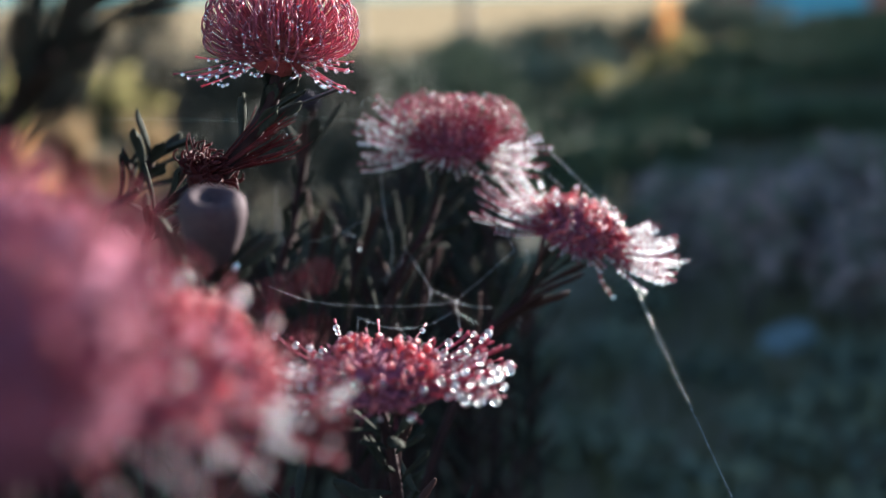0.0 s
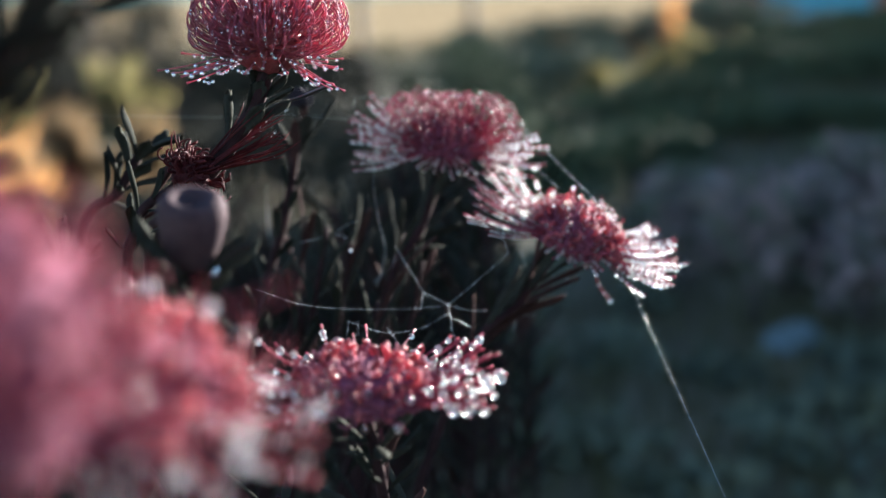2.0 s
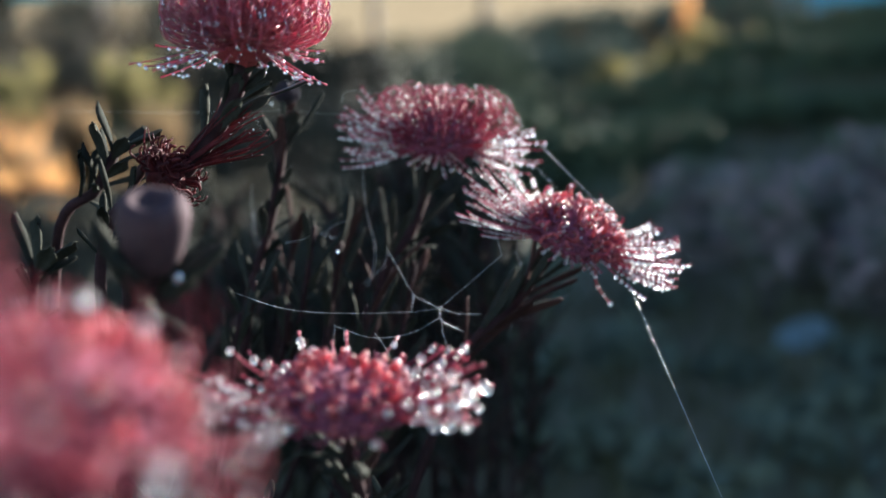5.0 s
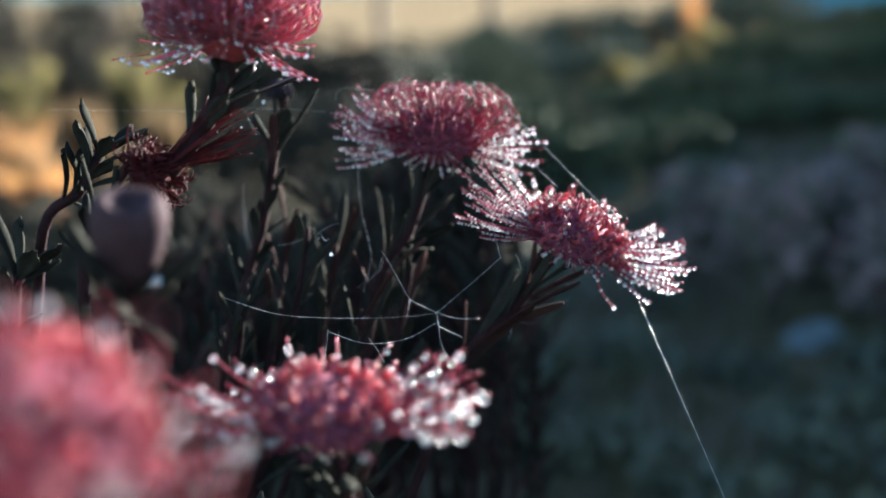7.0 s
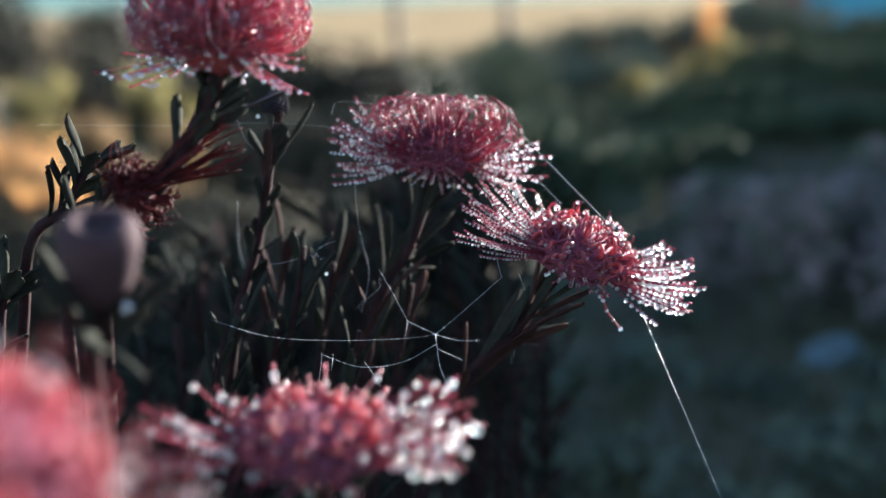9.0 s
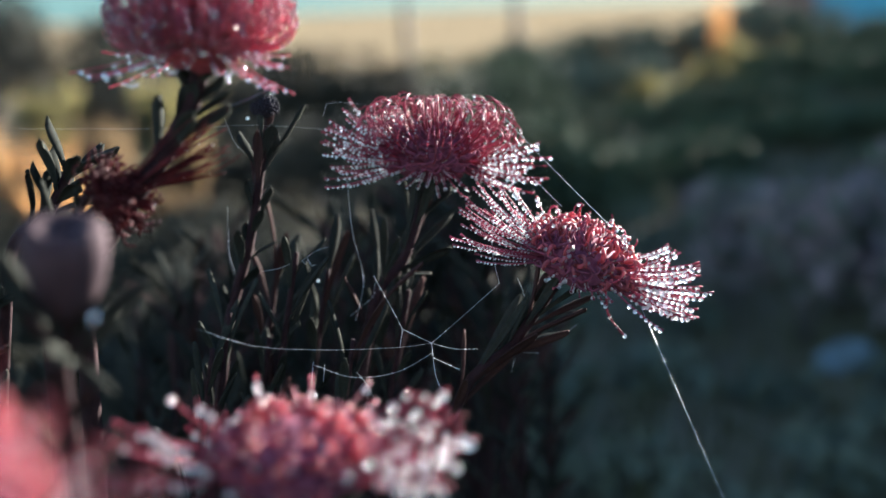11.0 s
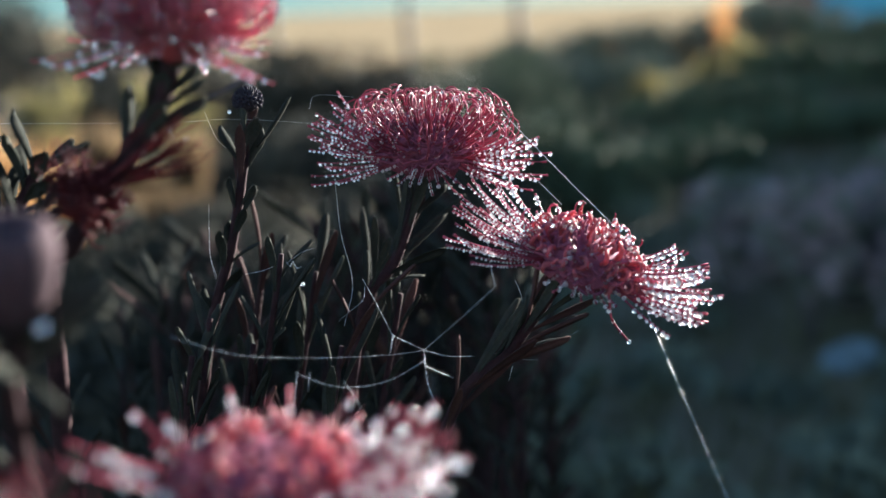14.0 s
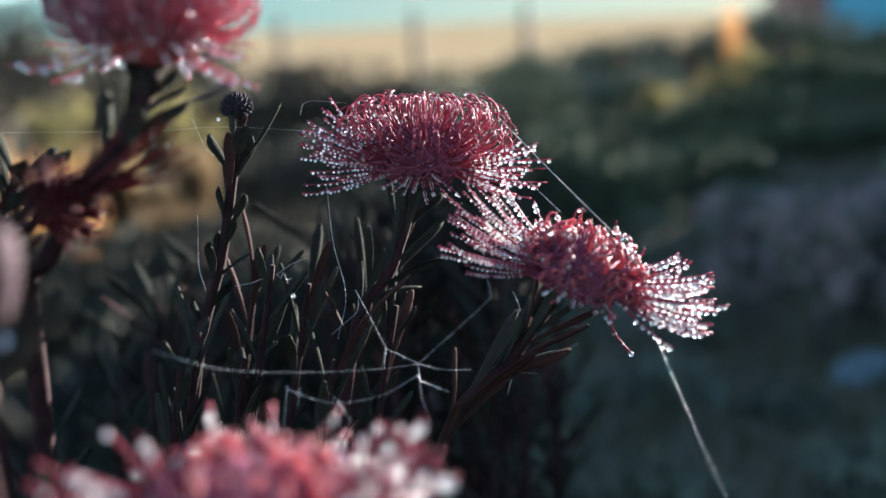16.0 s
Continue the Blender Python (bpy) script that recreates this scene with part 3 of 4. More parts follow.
for i, tip in enumerate(((-0.0672, 0.05, 0.655), (-0.0555, 0.08, 0.64), (-0.0982, 0.03, 0.63), (-0.083, 0.1, 0.65), (-0.0251, 0.09, 0.642), (-0.0388, 0.03, 0.615),
                         (-0.0831, 0.05, 0.612), (-0.1054, 0.02, 0.615), (-0.0135, 0.07, 0.63))):
    x, y, z = tip
    shoot("leafy_shoot", [(-0.03 + 0.03 * math.sin(i), 0.12 + 0.03 * math.cos(i), 0), (x * 1.2 - 0.05, y + 0.04, 0.35), (x - 0.018, y + 0.004, z - 0.09), tip],
          "leafy shoot with narrow grey-green leaves", "shoot", LEAFY, leaves=9, span=(0.62, 0.985), angle=12, seed=30 + i, size=1.0, red=0.15, blades=(NARROW, NARROW_RED), radius=(0.003, 0.0013))
rng = random.Random(77)
for i in range(74):
    x, y = rng.uniform(-0.21, 0.08), rng.uniform(0.28, 0.68)
    z = 0.69 - 0.9 * max(0.0, x - 0.02) - rng.uniform(0.0, 0.13) - (0.06 if x < -0.09 else 0.0) - 0.12 * (y - 0.15)
    shoot("leafy_shoot", [(x * 0.6, y + rng.uniform(-0.04, 0.04), 0), (x * 1.1, y, 0.3), (x + rng.uniform(-0.02, 0.02), y, z - 0.1), (x + rng.uniform(-0.02, 0.02), y, z)],
          "shaded inner shoot with narrow dark leaves", "shoot", LEAFY, leaves=20, span=(0.35, 0.985), angle=26, seed=60 + i, size=1.3, red=0.15, blades=(NARROW, NARROW_RED), radius=(0.003, 0.0013))
for i in range(26):
    x, y, z = rng.uniform(-0.44, -0.15), rng.uniform(0.10, 0.5), rng.uniform(0.42, 0.56)
    shoot("leafy_shoot", [(x * 0.7, y + 0.02, 0), (x, y, 0.25), (x, y, z - 0.1), (x + rng.uniform(-0.01, 0.01), y, z)],
          "shaded outer shoot with narrow dark leaves", "shoot", LEAFY, leaves=18, span=(0.4, 0.985), angle=24, seed=160 + i, size=1.2, red=0.15, blades=(NARROW, NARROW_RED), radius=(0.003, 0.0013))
for i in range(16):
    x, y, z = rng.uniform(-0.20, 0.04), rng.uniform(-0.22, 0.05), rng.uniform(0.47, 0.56)
    shoot("leafy_shoot", [(x * 0.6, y * 0.5 + 0.06, 0), (x * 0.9, y, 0.25), (x, y, z - 0.1), (x + rng.uniform(-0.01, 0.01), y, z)],
          "low shoot with narrow dark leaves", "shoot", LEAFY, leaves=18, span=(0.5, 0.985), angle=24, seed=120 + i, size=1.0, red=0.15, blades=(NARROW, NARROW_RED), radius=(0.003, 0.0013))


# ---- spider silk ----
def strand(ctrl, parent, base, radius=0.00019, n=24, beads=0, seed=0, name="strand"):
    line = smooth_line([Vector(p) - Vector(base) for p in ctrl], n)
    v, f = tube(line, radius, 5)
    part(name, mesh_of(name, v, f, SILK), parent)
    if beads:
        rng = random.Random(seed)
        spots = []
        for _ in range(beads):
            k = rng.uniform(0, n - 1.01)
            p = line[int(k)] + (line[int(k) + 1] - line[int(k)]) * (k % 1)
            spots.append((p, rng.uniform(0.00013, 0.00024)))
        tagged(part("dew", drops_mesh("dew", spots), parent, "tiny dew beads on the silk"), kind="stuff")


web = thing("spider_web", Matrix.Translation((0, 0, 0.62)), "torn spider web of a few sagging silk strands", "spider web")
H = (0, 0, 0.62)
for n, c in enumerate((((0, 0, 0.62), (-0.0145, -0.004, 0.6195), (-0.0445, -0.02, 0.6234), (-0.0727, -0.04, 0.6311), (-0.0938, -0.06, 0.6443)),
                       ((0, 0, 0.62), (0.015, -0.006, 0.634), (0.0314, -0.013, 0.6498)),
                       ((0, 0, 0.62), (-0.0131, 0.0, 0.6269)), ((-0.0131, 0.0, 0.6269), (-0.020, 0.015, 0.636), (-0.0278, 0.03, 0.646)),
                       ((0, 0, 0.62), (0.010, 0.006, 0.6155), (0.0212, 0.012, 0.6134)),
                       ((0, 0, 0.62), (0.0008, -0.01, 0.6158), (0.002, -0.014, 0.608), (0.0056, -0.02, 0.6003)),
                       ((0.0005, -0.006, 0.617), (-0.015, -0.02, 0.6125), (-0.0336, -0.03, 0.6135), (-0.0515, -0.03, 0.6198)),
                       ((0.0008, -0.01, 0.6158), (0.007, -0.004, 0.611), (0.0123, 0.0, 0.6072)),
                       ((-0.0131, 0.0, 0.6269), (-0.0145, -0.004, 0.6195)))):
    strand(c, web, H, 0.00006 if n == 0 else 0.00008, beads=12, seed=n)


def thread(ctrl, label, radius=0.00025, n=40, beads=0, name="spider_thread", group=""):
    ob = thing(name, Matrix.Translation(ctrl[0]), label, name.replace("_", " "), group)
    strand(ctrl, ob, ctrl[0], radius, n, beads, 3)


thread(((0.0378, 0.066, 0.7167), (0.0606, 0.040, 0.6928), (0.0834, 0.013, 0.6698)), "taut pale silk thread between two flower heads", 0.00013)
thread(((0.0502, 0.060, 0.6879), (0.0626, 0.03, 0.6771)), "short pale silk thread between two flower heads", 0.0001)
thread(((0.0958, 0.0210, 0.6361), (0.1021, 0.0000, 0.6186), (0.1230, -0.0700, 0.5602), (0.2067, -0.3500, 0.3265), (0.3238, -0.7414, 0.0000)), "long pale silk thread running down to the ground", 0.0001, 120)
thread(((-0.2, 0.05, 0.7205), (-0.1208, 0.055, 0.7178), (-0.0872, 0.06, 0.7179), (-0.0449, 0.06, 0.7141)), "fine silk thread from the bud to the flower", 0.00006)
thread(((-0.0404, 0.05, 0.6901), (-0.0389, 0.05, 0.6643), (-0.0346, 0.05, 0.6402), (-0.0394, 0.05, 0.6197)), "loose silk thread hanging from a flower head", 0.0001, beads=16)
thread(((0.030, 0.02, 0.672), (0.029, 0.01, 0.660), (0.0314, -0.013, 0.6498)), "fine silk thread hanging below the tilted head", 0.00008, beads=8)
thread(((-0.0505, 0.05, 0.722), (-0.047, 0.052, 0.728), (-0.030, 0.055, 0.7265)), "fine silk thread between style tips", 0.00007)
thread(((-0.061, 0.025, 0.6555), (-0.059, 0.022, 0.6545), (-0.0575, 0.02, 0.657), (-0.056, 0.02, 0.654), (-0.054, 0.02, 0.6545)), "crumpled silk with dew drops between leaves", 0.00008, beads=14)
SCRAPS = "torn scraps of silk on the stems"
for ctrl in (((0.041, 0.03, 0.643), (0.043, 0.03, 0.638), (0.044, 0.03, 0.634)), ((0.048, 0.03, 0.636), (0.05, 0.03, 0.635), (0.054, 0.03, 0.63)),
             ((0.048, 0.03, 0.612), (0.06, 0.03, 0.614), (0.069, 0.03, 0.619)), ((0.039, 0.035, 0.602), (0.037, 0.035, 0.595)),
             ((0.030, 0.04, 0.607), (0.04, 0.04, 0.604), (0.051, 0.04, 0.603)), ((0.059, 0.03, 0.625), (0.064, 0.03, 0.6265), (0.07, 0.03, 0.626)),
             ((-0.098, 0.04, 0.669), (-0.0985, 0.04, 0.657), (-0.096, 0.04, 0.647)), ((-0.081, 0.03, 0.65), (-0.074, 0.03, 0.651), (-0.068, 0.03, 0.653)),
             ((-0.061, 0.03, 0.655), (-0.055, 0.03, 0.659), (-0.049, 0.03, 0.661)), ((-0.029, 0.05, 0.638), (-0.03, 0.05, 0.632), (-0.036, 0.05, 0.627), (-0.042, 0.05, 0.622)),
             ((-0.052, -0.02, 0.618), (-0.053, -0.02, 0.611), (-0.055, -0.02, 0.599)), ((-0.047, -0.02, 0.617), (-0.048, -0.02, 0.609)),
             ((-0.032, -0.03, 0.616), (-0.028, -0.03, 0.61), (-0.025, -0.03, 0.604)), ((-0.101, 0.06, 0.722), (-0.096, 0.06, 0.709), (-0.091, 0.06, 0.704)),
             ((-0.102, 0.06, 0.678), (-0.103, 0.06, 0.655), (-0.101, 0.06, 0.642))):
    thread(ctrl, "short torn scrap of pale silk on a stem", 0.00008, 16, 3, "silk_scrap", SCRAPS)
drop = thing("dew_drop", Matrix.Translation((-0.0515, 0.006, 0.6495)), "bright dew drop hanging from fine silk", "dew drop")
part("water", drops_mesh("water", [((0, 0, 0), 0.0009)]), drop)


# ---- the distance ----
def shrub(x, y, radius, height, mat, label, category="shrub", group="", count=900, leaf=0.05, seed=0, petals=None):
    """A shrub: forked stems and a ragged crown of many small leaves."""
    rng = random.Random(seed)
    g = ground_height(x, y)
    ob = thing("shrub" if category == "shrub" else category.replace(" ", "_"), Matrix.Translation((x, y, g - 0.02)), label, category, group)
    for i in range(4):
        a = rng.uniform(0, 6.28)
        tip = np.array((math.cos(a) * radius * 0.5, math.sin(a) * radius * 0.5, height * 0.7))
        v, f = tube(smooth_line([(0.02 * math.cos(a), 0.02 * math.sin(a), 0), tip * np.array((0.4, 0.4, 0.55)), tip], 8), np.linspace(0.03, 0.008, 8) * radius * 2, 6)
        part("stem", mesh_of("stem", v, f, BARK), ob)
    lumps = [(rng.uniform(-0.6, 0.6) * radius, rng.uniform(-0.6, 0.6) * radius, height * rng.uniform(0.25, 0.85), radius * rng.uniform(0.35, 0.6)) for _ in range(9)]
    def leaves(n, size, mt, nm, lab):
        verts, faces = [], []
        for _ in range(n):
            lx, ly, lz, lr = rng.choice(lumps)
            d = Vector((rng.gauss(0, 1), rng.gauss(0, 1), rng.gauss(0, 1))).normalized() * lr * rng.uniform(0.45, 1.1)
            p = Vector((lx, ly, lz)) + d
            p.z = min(max(p.z, 0.02), height * 1.05)
            q = Euler((rng.uniform(0, 6), rng.uniform(0, 6), rng.uniform(0, 6))).to_matrix()
            k = size * rng.uniform(0.6, 1.4)
            b = len(verts)
            for c in ((0, 0, 0), (0.3, 0.5, 0.12), (0, 1, 0), (-0.3, 0.5, 0.12)):
                verts.append(p + q @ (Vector(c) * k))
            faces.append((b, b + 1, b + 2))
            faces.append((b, b + 2, b + 3))
        tagged(part(nm, mesh_of(nm, verts, faces, mt, False), ob, lab), kind="stuff")
    leaves(count, leaf, mat, "crown", "")
    if petals:
        leaves(int(count * 0.75), leaf * 1.2, petals, "blossom", "pale mauve blossom")
    return ob


HEDGE = "dark shrubs behind the bush"
for i, (x, y, r, h) in enumerate(((0.50, 9.2, 0.45, 0.50), (0.40, 10.0, 0.6, 0.55), (-0.15, 11, 0.6, 0.5), (2.5, 7.6, 0.4, 0.14),
                                  (2.95, 7.4, 0.4, 0.14), (-0.5, 4.2, 0.4, 0.40), (-0.15, 3.8, 0.4, 0.42), (0.2, 4.1, 0.4, 0.34), (0.55, 3.9, 0.35, 0.22), (0.9, 4.3, 0.3, 0.14), (-0.85, 5.0, 0.4, 0.36), (-0.6, 1.6, 0.25, 0.30), (-0.9, 2.2, 0.3, 0.32), (-0.45, 1.15, 0.2, 0.28), (-0.75, 1.2, 0.22, 0.28), (-1.2, 2.7, 0.3, 0.3), (-0.6, 2.5, 0.28, 0.32), (-0.3, 1.8, 0.25, 0.30), (2.2, 5.4, 0.5, 0.14), (2.9, 5.0, 0.6, 0.2), (1.5, 5.6, 0.5, 0.10), (1.2, 6.2, 0.4, 0.08), (0.70, 7.0, 0.38, 0.22), (1.9, 6.3, 0.5, 0.10), (2.5, 6.4, 0.5, 0.10), (1.65, 4.8, 0.4, 0.08), (2.05, 4.5, 0.4, 0.08), (1.3, 4.9, 0.35, 0.07), (2.4, 5.7, 0.4, 0.08), (1.75, 4.0, 0.35, 0.07))):
    # near left shrubs take the darkest leaves, their shade painted in by place
    shrub(x, y, r, h, SHADE_OLIVE if x < 0.1 and y < 6 else SHADE_GREEN, "low dense shrub, its green darkened for shade", "shrub", HEDGE, 2000, 0.045 if y > 3 else 0.035, 200 + i)
for i, (x, y, r, h) in enumerate(((1.03, 7.4, 0.12, 0.17), (1.16, 7.5, 0.09, 0.36), (1.43, 7.4, 0.12, 0.24), (1.56, 7.5, 0.11, 0.30), (1.88, 7.4, 0.13, 0.16), (1.72, 7.6, 0.08, 0.32), (2.15, 7.5, 0.1, 0.12))):
    shrub(x, y, r * 1.1, h * 1.15, SHRUB_YELLOW, "small yellowing shrub on the crest of the bank", "shrub", "yellowing shrubs", 420, 0.06, 240 + i)
for i, (x, y, r, h) in enumerate(((0.45, 15.0, 0.45, 0.50), (0.95, 15.3, 0.5, 0.56), (1.45, 15.0, 0.4, 0.66), (1.95, 15.4, 0.45, 0.68), (2.45, 15.6, 0.5, 0.74), (2.95, 15.2, 0.45, 0.80), (3.5, 15.6, 0.5, 0.90), (4.0, 15.8, 0.5, 0.98), (4.6, 16.2, 0.6, 1.0), (2.2, 14.2, 0.35, 0.45), (1.3, 11.6, 0.4, 0.36), (0.85, 11.8, 0.4, 0.42), (1.75, 12.0, 0.35, 0.36), (3.1, 14.4, 0.35, 0.5))):
    shrub(x, y, r, h, SHRUB, "tall grey-green shrub at the edge of the field", "shrub", "tall field-edge shrubs", 700, 0.10, 500 + i)
for i, (x, y, r, h) in enumerate(((1.75, 14.8, 0.16, 0.55), (2.6, 14.6, 0.16, 0.6))):
    shrub(x, y, r, h, STRAW, "dry orange-brown shrub among the green ones", "shrub", "dry shrubs", 200, 0.09, 520 + i)
for i, (x, y, r, h) in enumerate(((-2.2, 8.2, 0.5, 0.40), (-3.0, 8.6, 0.6, 0.42), (-1.5, 8.4, 0.5, 0.46), (-0.8, 8.8, 0.5, 0.42), (-2.6, 11.0, 0.8, 0.7), (-3.6, 12.0, 0.9, 0.9), (-1.6, 12.5, 0.8, 0.55), (-4.6, 11.0, 0.9, 0.9))):
    shrub(x, y, r, h, SHADE_OLIVE, "olive and brown shrub at the field edge", "shrub", "field-edge shrubs", 900, 0.09, 260 + i)
for i, (x, y, r, h) in enumerate(((-7.7, 21.0, 0.9, 1.75), (-6.5, 21.5, 0.8, 1.55), (-8.8, 22.0, 1.0, 1.9), (-5.4, 23.0, 0.8, 1.15), (-9.6, 21.0, 1.0, 1.9))):
    shrub(x, y, r, h, SHADE_OLIVE, "tall thin-leaved shrub at the far field edge", "shrub", "far field-edge shrubs", 800, 0.13, 540 + i)
for i, (x, y, r, h) in enumerate(((-2.75, 7.4, 0.22, 0.52), (-2.1, 7.7, 0.18, 0.60), (-1.75, 7.2, 0.16, 0.35))):
    shrub(x, y, r, h, SHRUB_YELLOW, "slender yellow-brown shrub in the sun", "shrub", "slender yellow-brown shrubs", 260, 0.06, 560 + i)
for i, (x, y, r, h) in enumerate(((0.77, 2.2, 0.12, 0.42), (0.93, 2.4, 0.14, 0.40), (0.66, 2.5, 0.12, 0.38), (1.12, 2.5, 0.15, 0.42), (1.0, 2.1, 0.14, 0.36))):
    shrub(x, y, r, h, SHRUB, "small dark shrub with pale mauve blossom", "flowering shrub", "mauve-blossomed shrubs", 500, 0.03, 280 + i, petals=MAUVE)

LOW = ((0.58, 3.59), (0.73, 3.25), (0.24, 2.43), (0.76, 1.46), (1.08, 2.87), (0.79, 2.74), (0.49, 3.1), (0.24, 1.33), (1.15, 2.96), (0.39, 1.83), (0.61, 1.30),
       (1.37, 3.35), (0.6, 1.71), (0.84, 3.12), (0.88, 3.52), (0.9, 1.80), (0.52, 2.31), (0.38, 1.1), (0.62, 1.0), (0.15, 1.8))
for i, (x, y) in enumerate(LOW):
    shrub(x, y, 0.09 + 0.02 * (i % 4), 0.07 + 0.025 * (i % 3), SHRUB, "low dark green plant on the ground", "ground plant", "low plants on the ground", 150, 0.04, 400 + i)


def glow_backdrop():
    """A hill-shaped glowing sheet added to cover the bright low sky, too far to shift."""
    m = bpy.data.materials.new("low_sky_glow")
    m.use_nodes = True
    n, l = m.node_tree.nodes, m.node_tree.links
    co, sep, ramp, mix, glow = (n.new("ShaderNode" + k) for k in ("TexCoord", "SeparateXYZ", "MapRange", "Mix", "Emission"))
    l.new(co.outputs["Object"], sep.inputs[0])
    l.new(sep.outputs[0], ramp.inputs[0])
    # sun-side warmth painted into the glow: teal at left, cream at right
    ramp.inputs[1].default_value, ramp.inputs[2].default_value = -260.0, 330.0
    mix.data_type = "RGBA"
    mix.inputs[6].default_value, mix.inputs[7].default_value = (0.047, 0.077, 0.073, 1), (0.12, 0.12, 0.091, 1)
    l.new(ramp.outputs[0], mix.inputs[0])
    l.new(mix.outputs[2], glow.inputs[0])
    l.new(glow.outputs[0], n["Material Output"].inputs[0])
    xs = [-900 + 30 * k for k in range(61)]
    tops = [62 + 14 * noise.noise(Vector((x * 0.004, 3, 0))) + 3 * noise.noise(Vector((x * 0.03, 7, 0))) for x in xs]
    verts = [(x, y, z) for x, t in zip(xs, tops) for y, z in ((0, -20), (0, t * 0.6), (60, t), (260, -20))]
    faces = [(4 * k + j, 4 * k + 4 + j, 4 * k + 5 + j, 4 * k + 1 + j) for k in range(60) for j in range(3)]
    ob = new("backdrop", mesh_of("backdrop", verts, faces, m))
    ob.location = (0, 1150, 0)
    tagged(ob, "added glowing sheet, teal to cream, in place of the low sky", "backdrop", kind="structure")


glow_backdrop()


def tuft(x, y, height, spread, count, mat, label, seed, group):
    rng = random.Random(seed)
    ob = thing("grass_tuft", Matrix.Translation((x, y, ground_height(x, y) - 0.01)), label, "grass tuft", group)
    verts, faces = [], []
    for _ in range(count):
        a, r = rng.uniform(0, 6.28), spread * rng.random() ** 0.7
        p = Vector((r * 0.4 * math.cos(a), r * 0.4 * math.sin(a), 0))
        tip = Vector((r * math.cos(a) * 1.4, r * math.sin(a) * 1.4, height * rng.uniform(0.5, 1.1)))
        w = Vector((-math.sin(a + 1), math.cos(a + 1), 0)) * rng.uniform(0.006, 0.012)
        mid = p.lerp(tip, 0.55) + Vector((0, 0, height * 0.12))
        b = len(verts)
        verts += [p - w, p + w, mid - w * 0.8, mid + w * 0.8, tip]
        faces += [(b, b + 1, b + 3, b + 2), (b + 2, b + 3, b + 4)]
    tagged(part("grass", mesh_of("grass", verts, faces, mat, False), ob), kind="stuff")


for i, (x, y, h, r) in enumerate(((-1.57, 4.0, 0.28, 0.13), (-1.14, 4.0, 0.20, 0.12), (-1.51, 4.5, 0.44, 0.10), (-1.78, 4.0, 0.24, 0.13), (-1.33, 4.6, 0.25, 0.13), (-1.5, 3.4, 0.18, 0.12), (-1.12, 4.3, 0.42, 0.08), (-2.0, 4.4, 0.50, 0.11))):
    tuft(x, y, h, r, 260, STRAW, "sunlit tuft of dry golden grass", 300 + i, "dry grass tufts")
tuft(-1.68, 4.1, 0.40, 0.14, 110, RUST, "sunlit tuft of rust-coloured dry grass", 340, "dry grass tufts")
tuft(-1.40, 3.6, 0.26, 0.12, 90, RUST, "sunlit tuft of rust-coloured dry grass", 341, "dry grass tufts")
# stands in for a sunlit post, the orange light put into the blade colour
tuft(2.95, 13.9, 1.15, 0.09, 80, RUST, "tall orange grass tuft in place of a sunlit post", 330, "dry grass tufts")


def scatter_grass():
    rng = random.Random(5)
    verts, faces = [], []
    for _ in range(7200):
        y = 0.5 + 9 * rng.random() ** 1.6
        x = rng.uniform(-0.55, 0.48) * (y + 0.8)
        g = ground_height(x, y)
        h, a = rng.uniform(0.03, 0.10) * (1 + 0.15 * y), rng.uniform(0, 6.28)
        w = Vector((math.cos(a), math.sin(a), 0)) * 0.004 * (1 + 0.2 * y)
        lean = Vector((rng.gauss(0, 0.4) * h, rng.gauss(0, 0.4) * h, h))
        p = Vector((x, y, g - 0.005))
        b = len(verts)
        verts += [p - w, p + w, p + lean]
        faces.append((b, b + 1, b + 2))
    tagged(new("grass", mesh_of("grass", verts, faces, GRASS, False)), "short dark damp grass on the ground", "grass", kind="stuff")


scatter_grass()


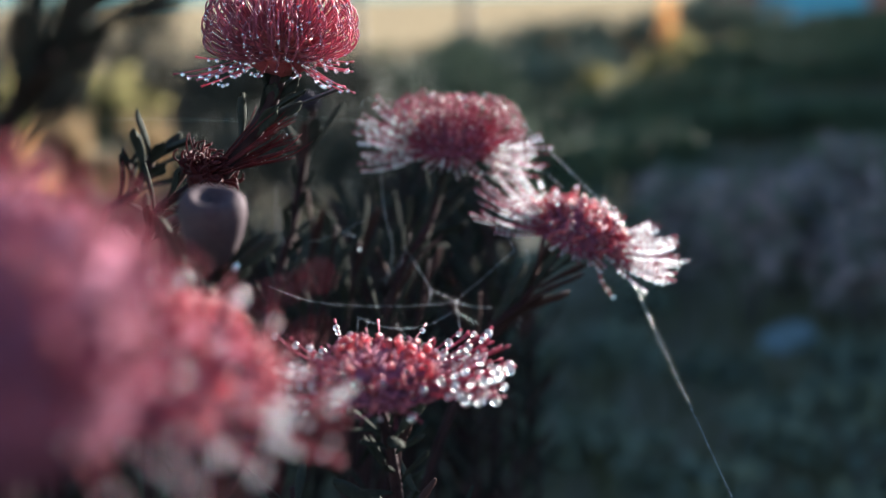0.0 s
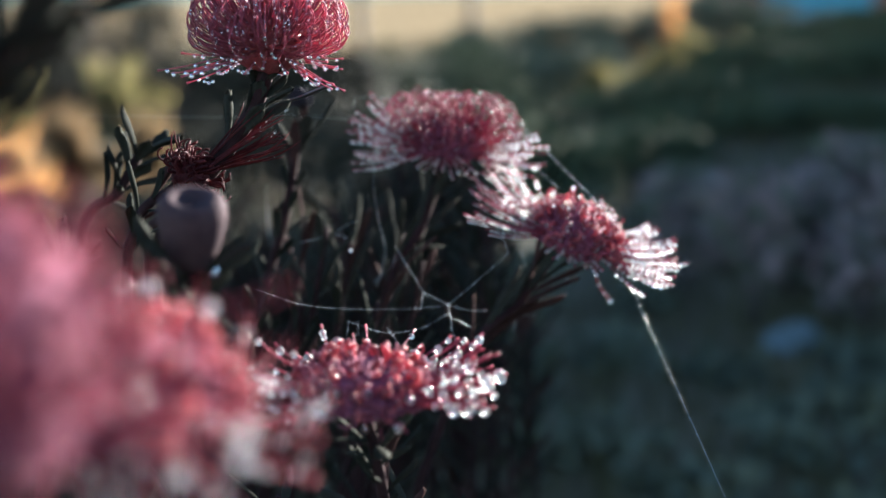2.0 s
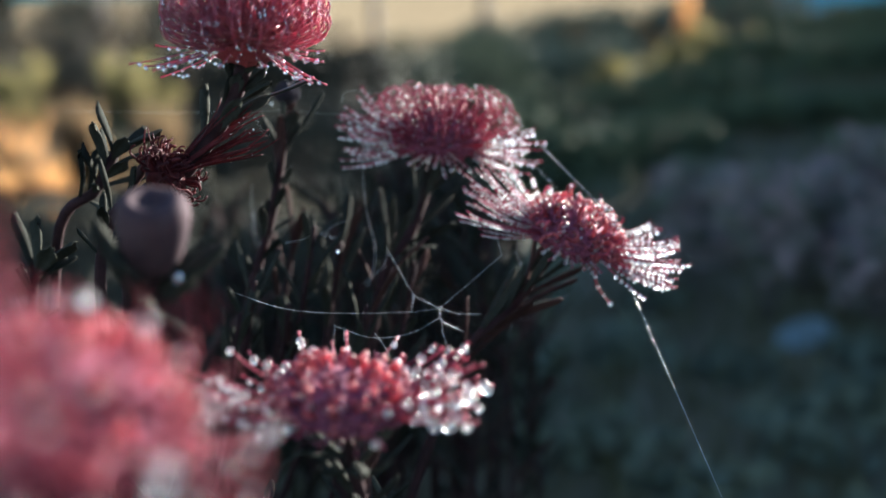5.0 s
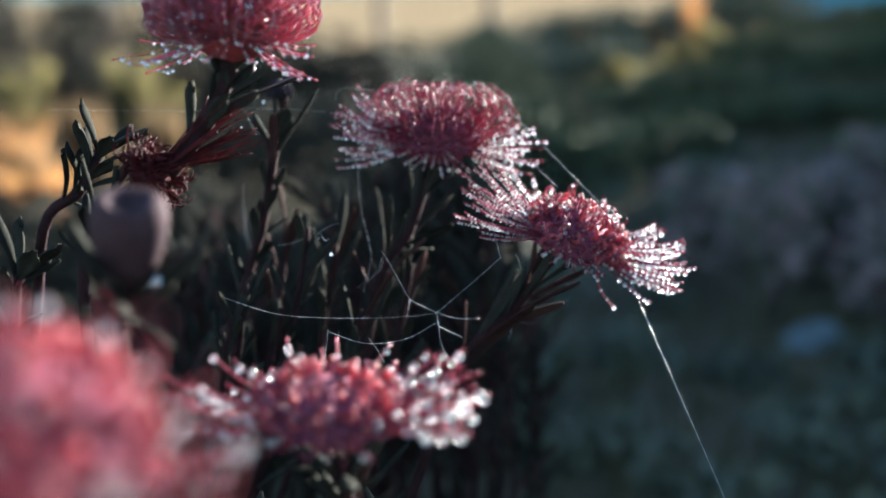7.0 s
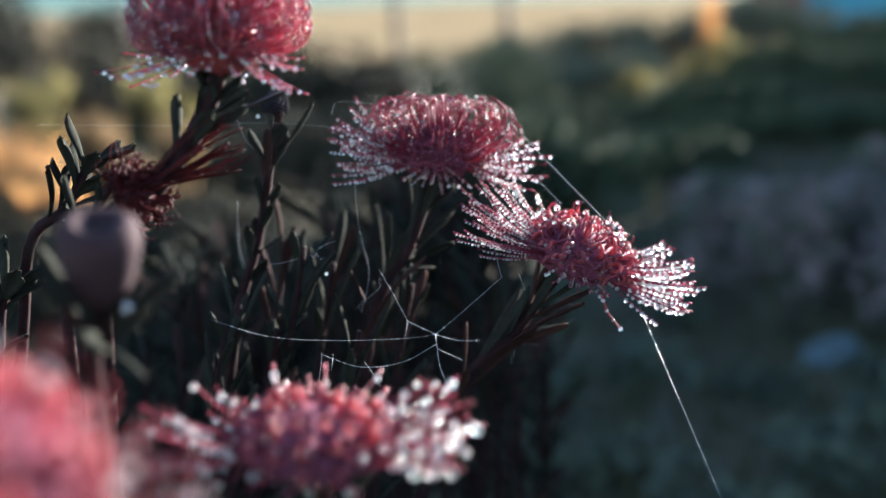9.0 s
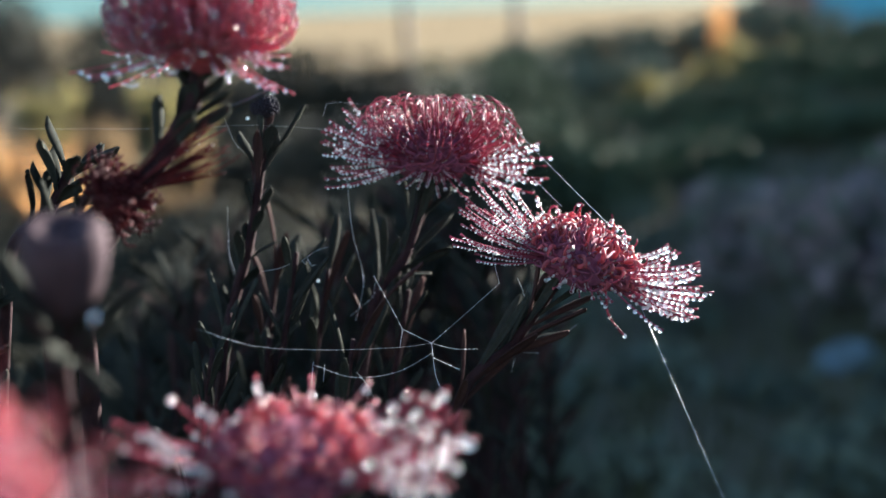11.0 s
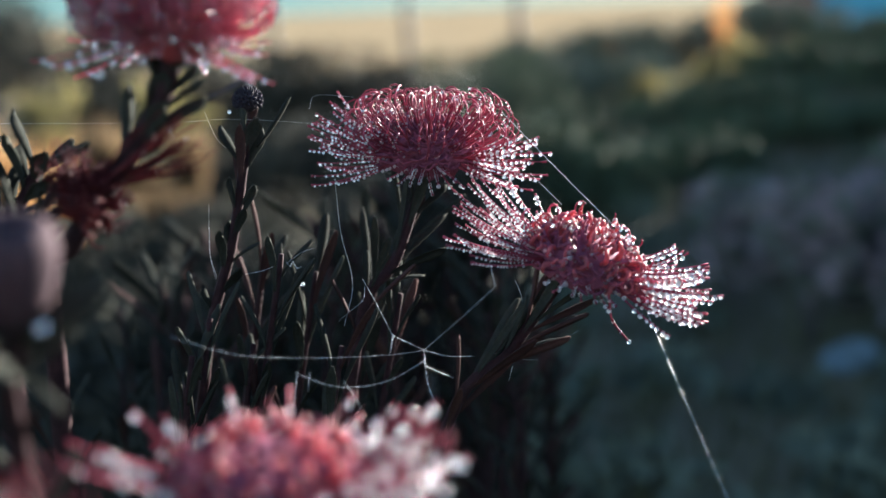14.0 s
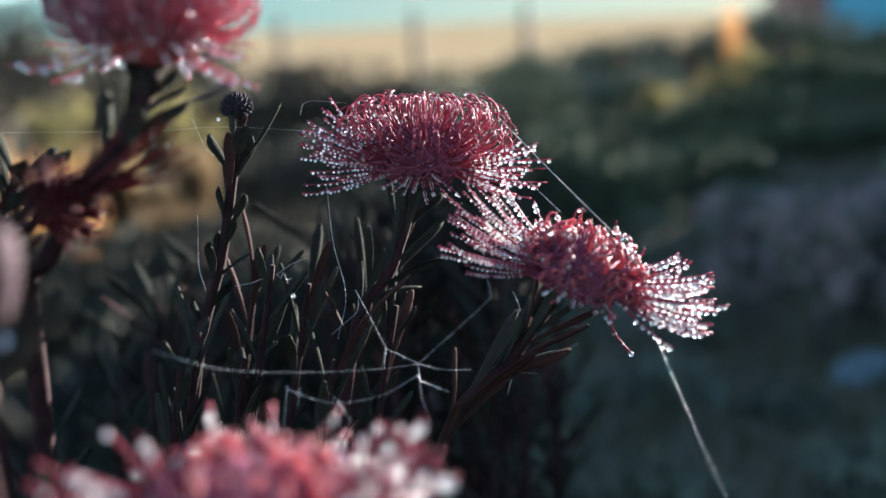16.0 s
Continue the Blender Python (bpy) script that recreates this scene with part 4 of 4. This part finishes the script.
def stone():
    bm = bmesh.new()
    bmesh.ops.create_icosphere(bm, subdivisions=3, radius=1.0)
    for v in bm.verts:
        k = 1 + 0.2 * noise.noise(v.co * 1.7)
        v.co = Vector((v.co.x * 0.075 * k, v.co.y * 0.05 * k, v.co.z * 0.03 * k))
    me = bpy.data.meshes.new("stone")
    bm.to_mesh(me)
    bm.free()
    me.materials.append(STONE)
    ob = new("stone", me)
    ob.matrix_basis = pose(0.810, 2.00, ground_height(0.810, 2.00) + 0.012, 12, -14, 20)
    tagged(ob, "pale blue-grey flat stone on the dark ground", "stone")


stone()


def box(lo, hi):
    x0, y0, z0 = lo
    x1, y1, z1 = hi
    v = [(x0, y0, z0), (x1, y0, z0), (x1, y1, z0), (x0, y1, z0), (x0, y0, z1), (x1, y0, z1), (x1, y1, z1), (x0, y1, z1)]
    return v, [(3, 2, 1, 0), (4, 5, 6, 7), (0, 1, 5, 4), (1, 2, 6, 5), (2, 3, 7, 6), (3, 0, 4, 7)]


def shed(x, y):
    ob = thing("shed", Matrix.Translation((x, y, ground_height(x, y) - 0.05)), "small red-brown boarded shed with a blue shutter", "shed")
    for k in range(24):
        x0, x1 = k * 0.15, k * 0.15 + 0.144
        if 4 <= k <= 16:
            for z0, z1 in ((0.0, 0.62), (1.7, 2.0)):
                part("board", mesh_of("board", *box((x0, 0, z0), (x1, 0.03, z1)), BOARD, False), ob)
        else:
            part("board", mesh_of("board", *box((x0, 0, 0), (x1, 0.03, 2.0)), BOARD, False), ob)
    part("shutter", mesh_of("shutter", *box((0.61, -0.02, 0.63), (2.53, 0.02, 1.69)), BLUE, False), ob, "blue painted shutter")
    for lo, hi in (((0, 0.04, 0), (0.06, 2.0, 2.0)), ((3.53, 0.04, 0), (3.59, 2.0, 2.0)), ((0, 2.0, 0), (3.59, 2.06, 2.0))):
        part("wall", mesh_of("wall", *box(lo, hi), BOARD, False), ob)
    part("roof", mesh_of("roof", *box((-0.15, -0.2, 2.0), (3.74, 2.2, 2.08)), ROOF, False), ob)


shed(5.75, 22.0)
for x, y in ((-2.45, 15.0), (-0.76, 15.0), (0.63, 15.0), (-4.2, 15.0)):
    ob = thing("fence_post", Matrix.Translation((x, y, ground_height(x, y) - 0.05)), "weathered wooden fence post in the field", "fence post", "fence posts")
    v, f = tube([(0, 0, 0), (0.01, 0, 0.6), (0.0, 0, 1.2), (0, 0, 1.25)], [0.06, 0.055, 0.05, 0.03], 8)
    part("post", mesh_of("post", v, f, BARK), ob)
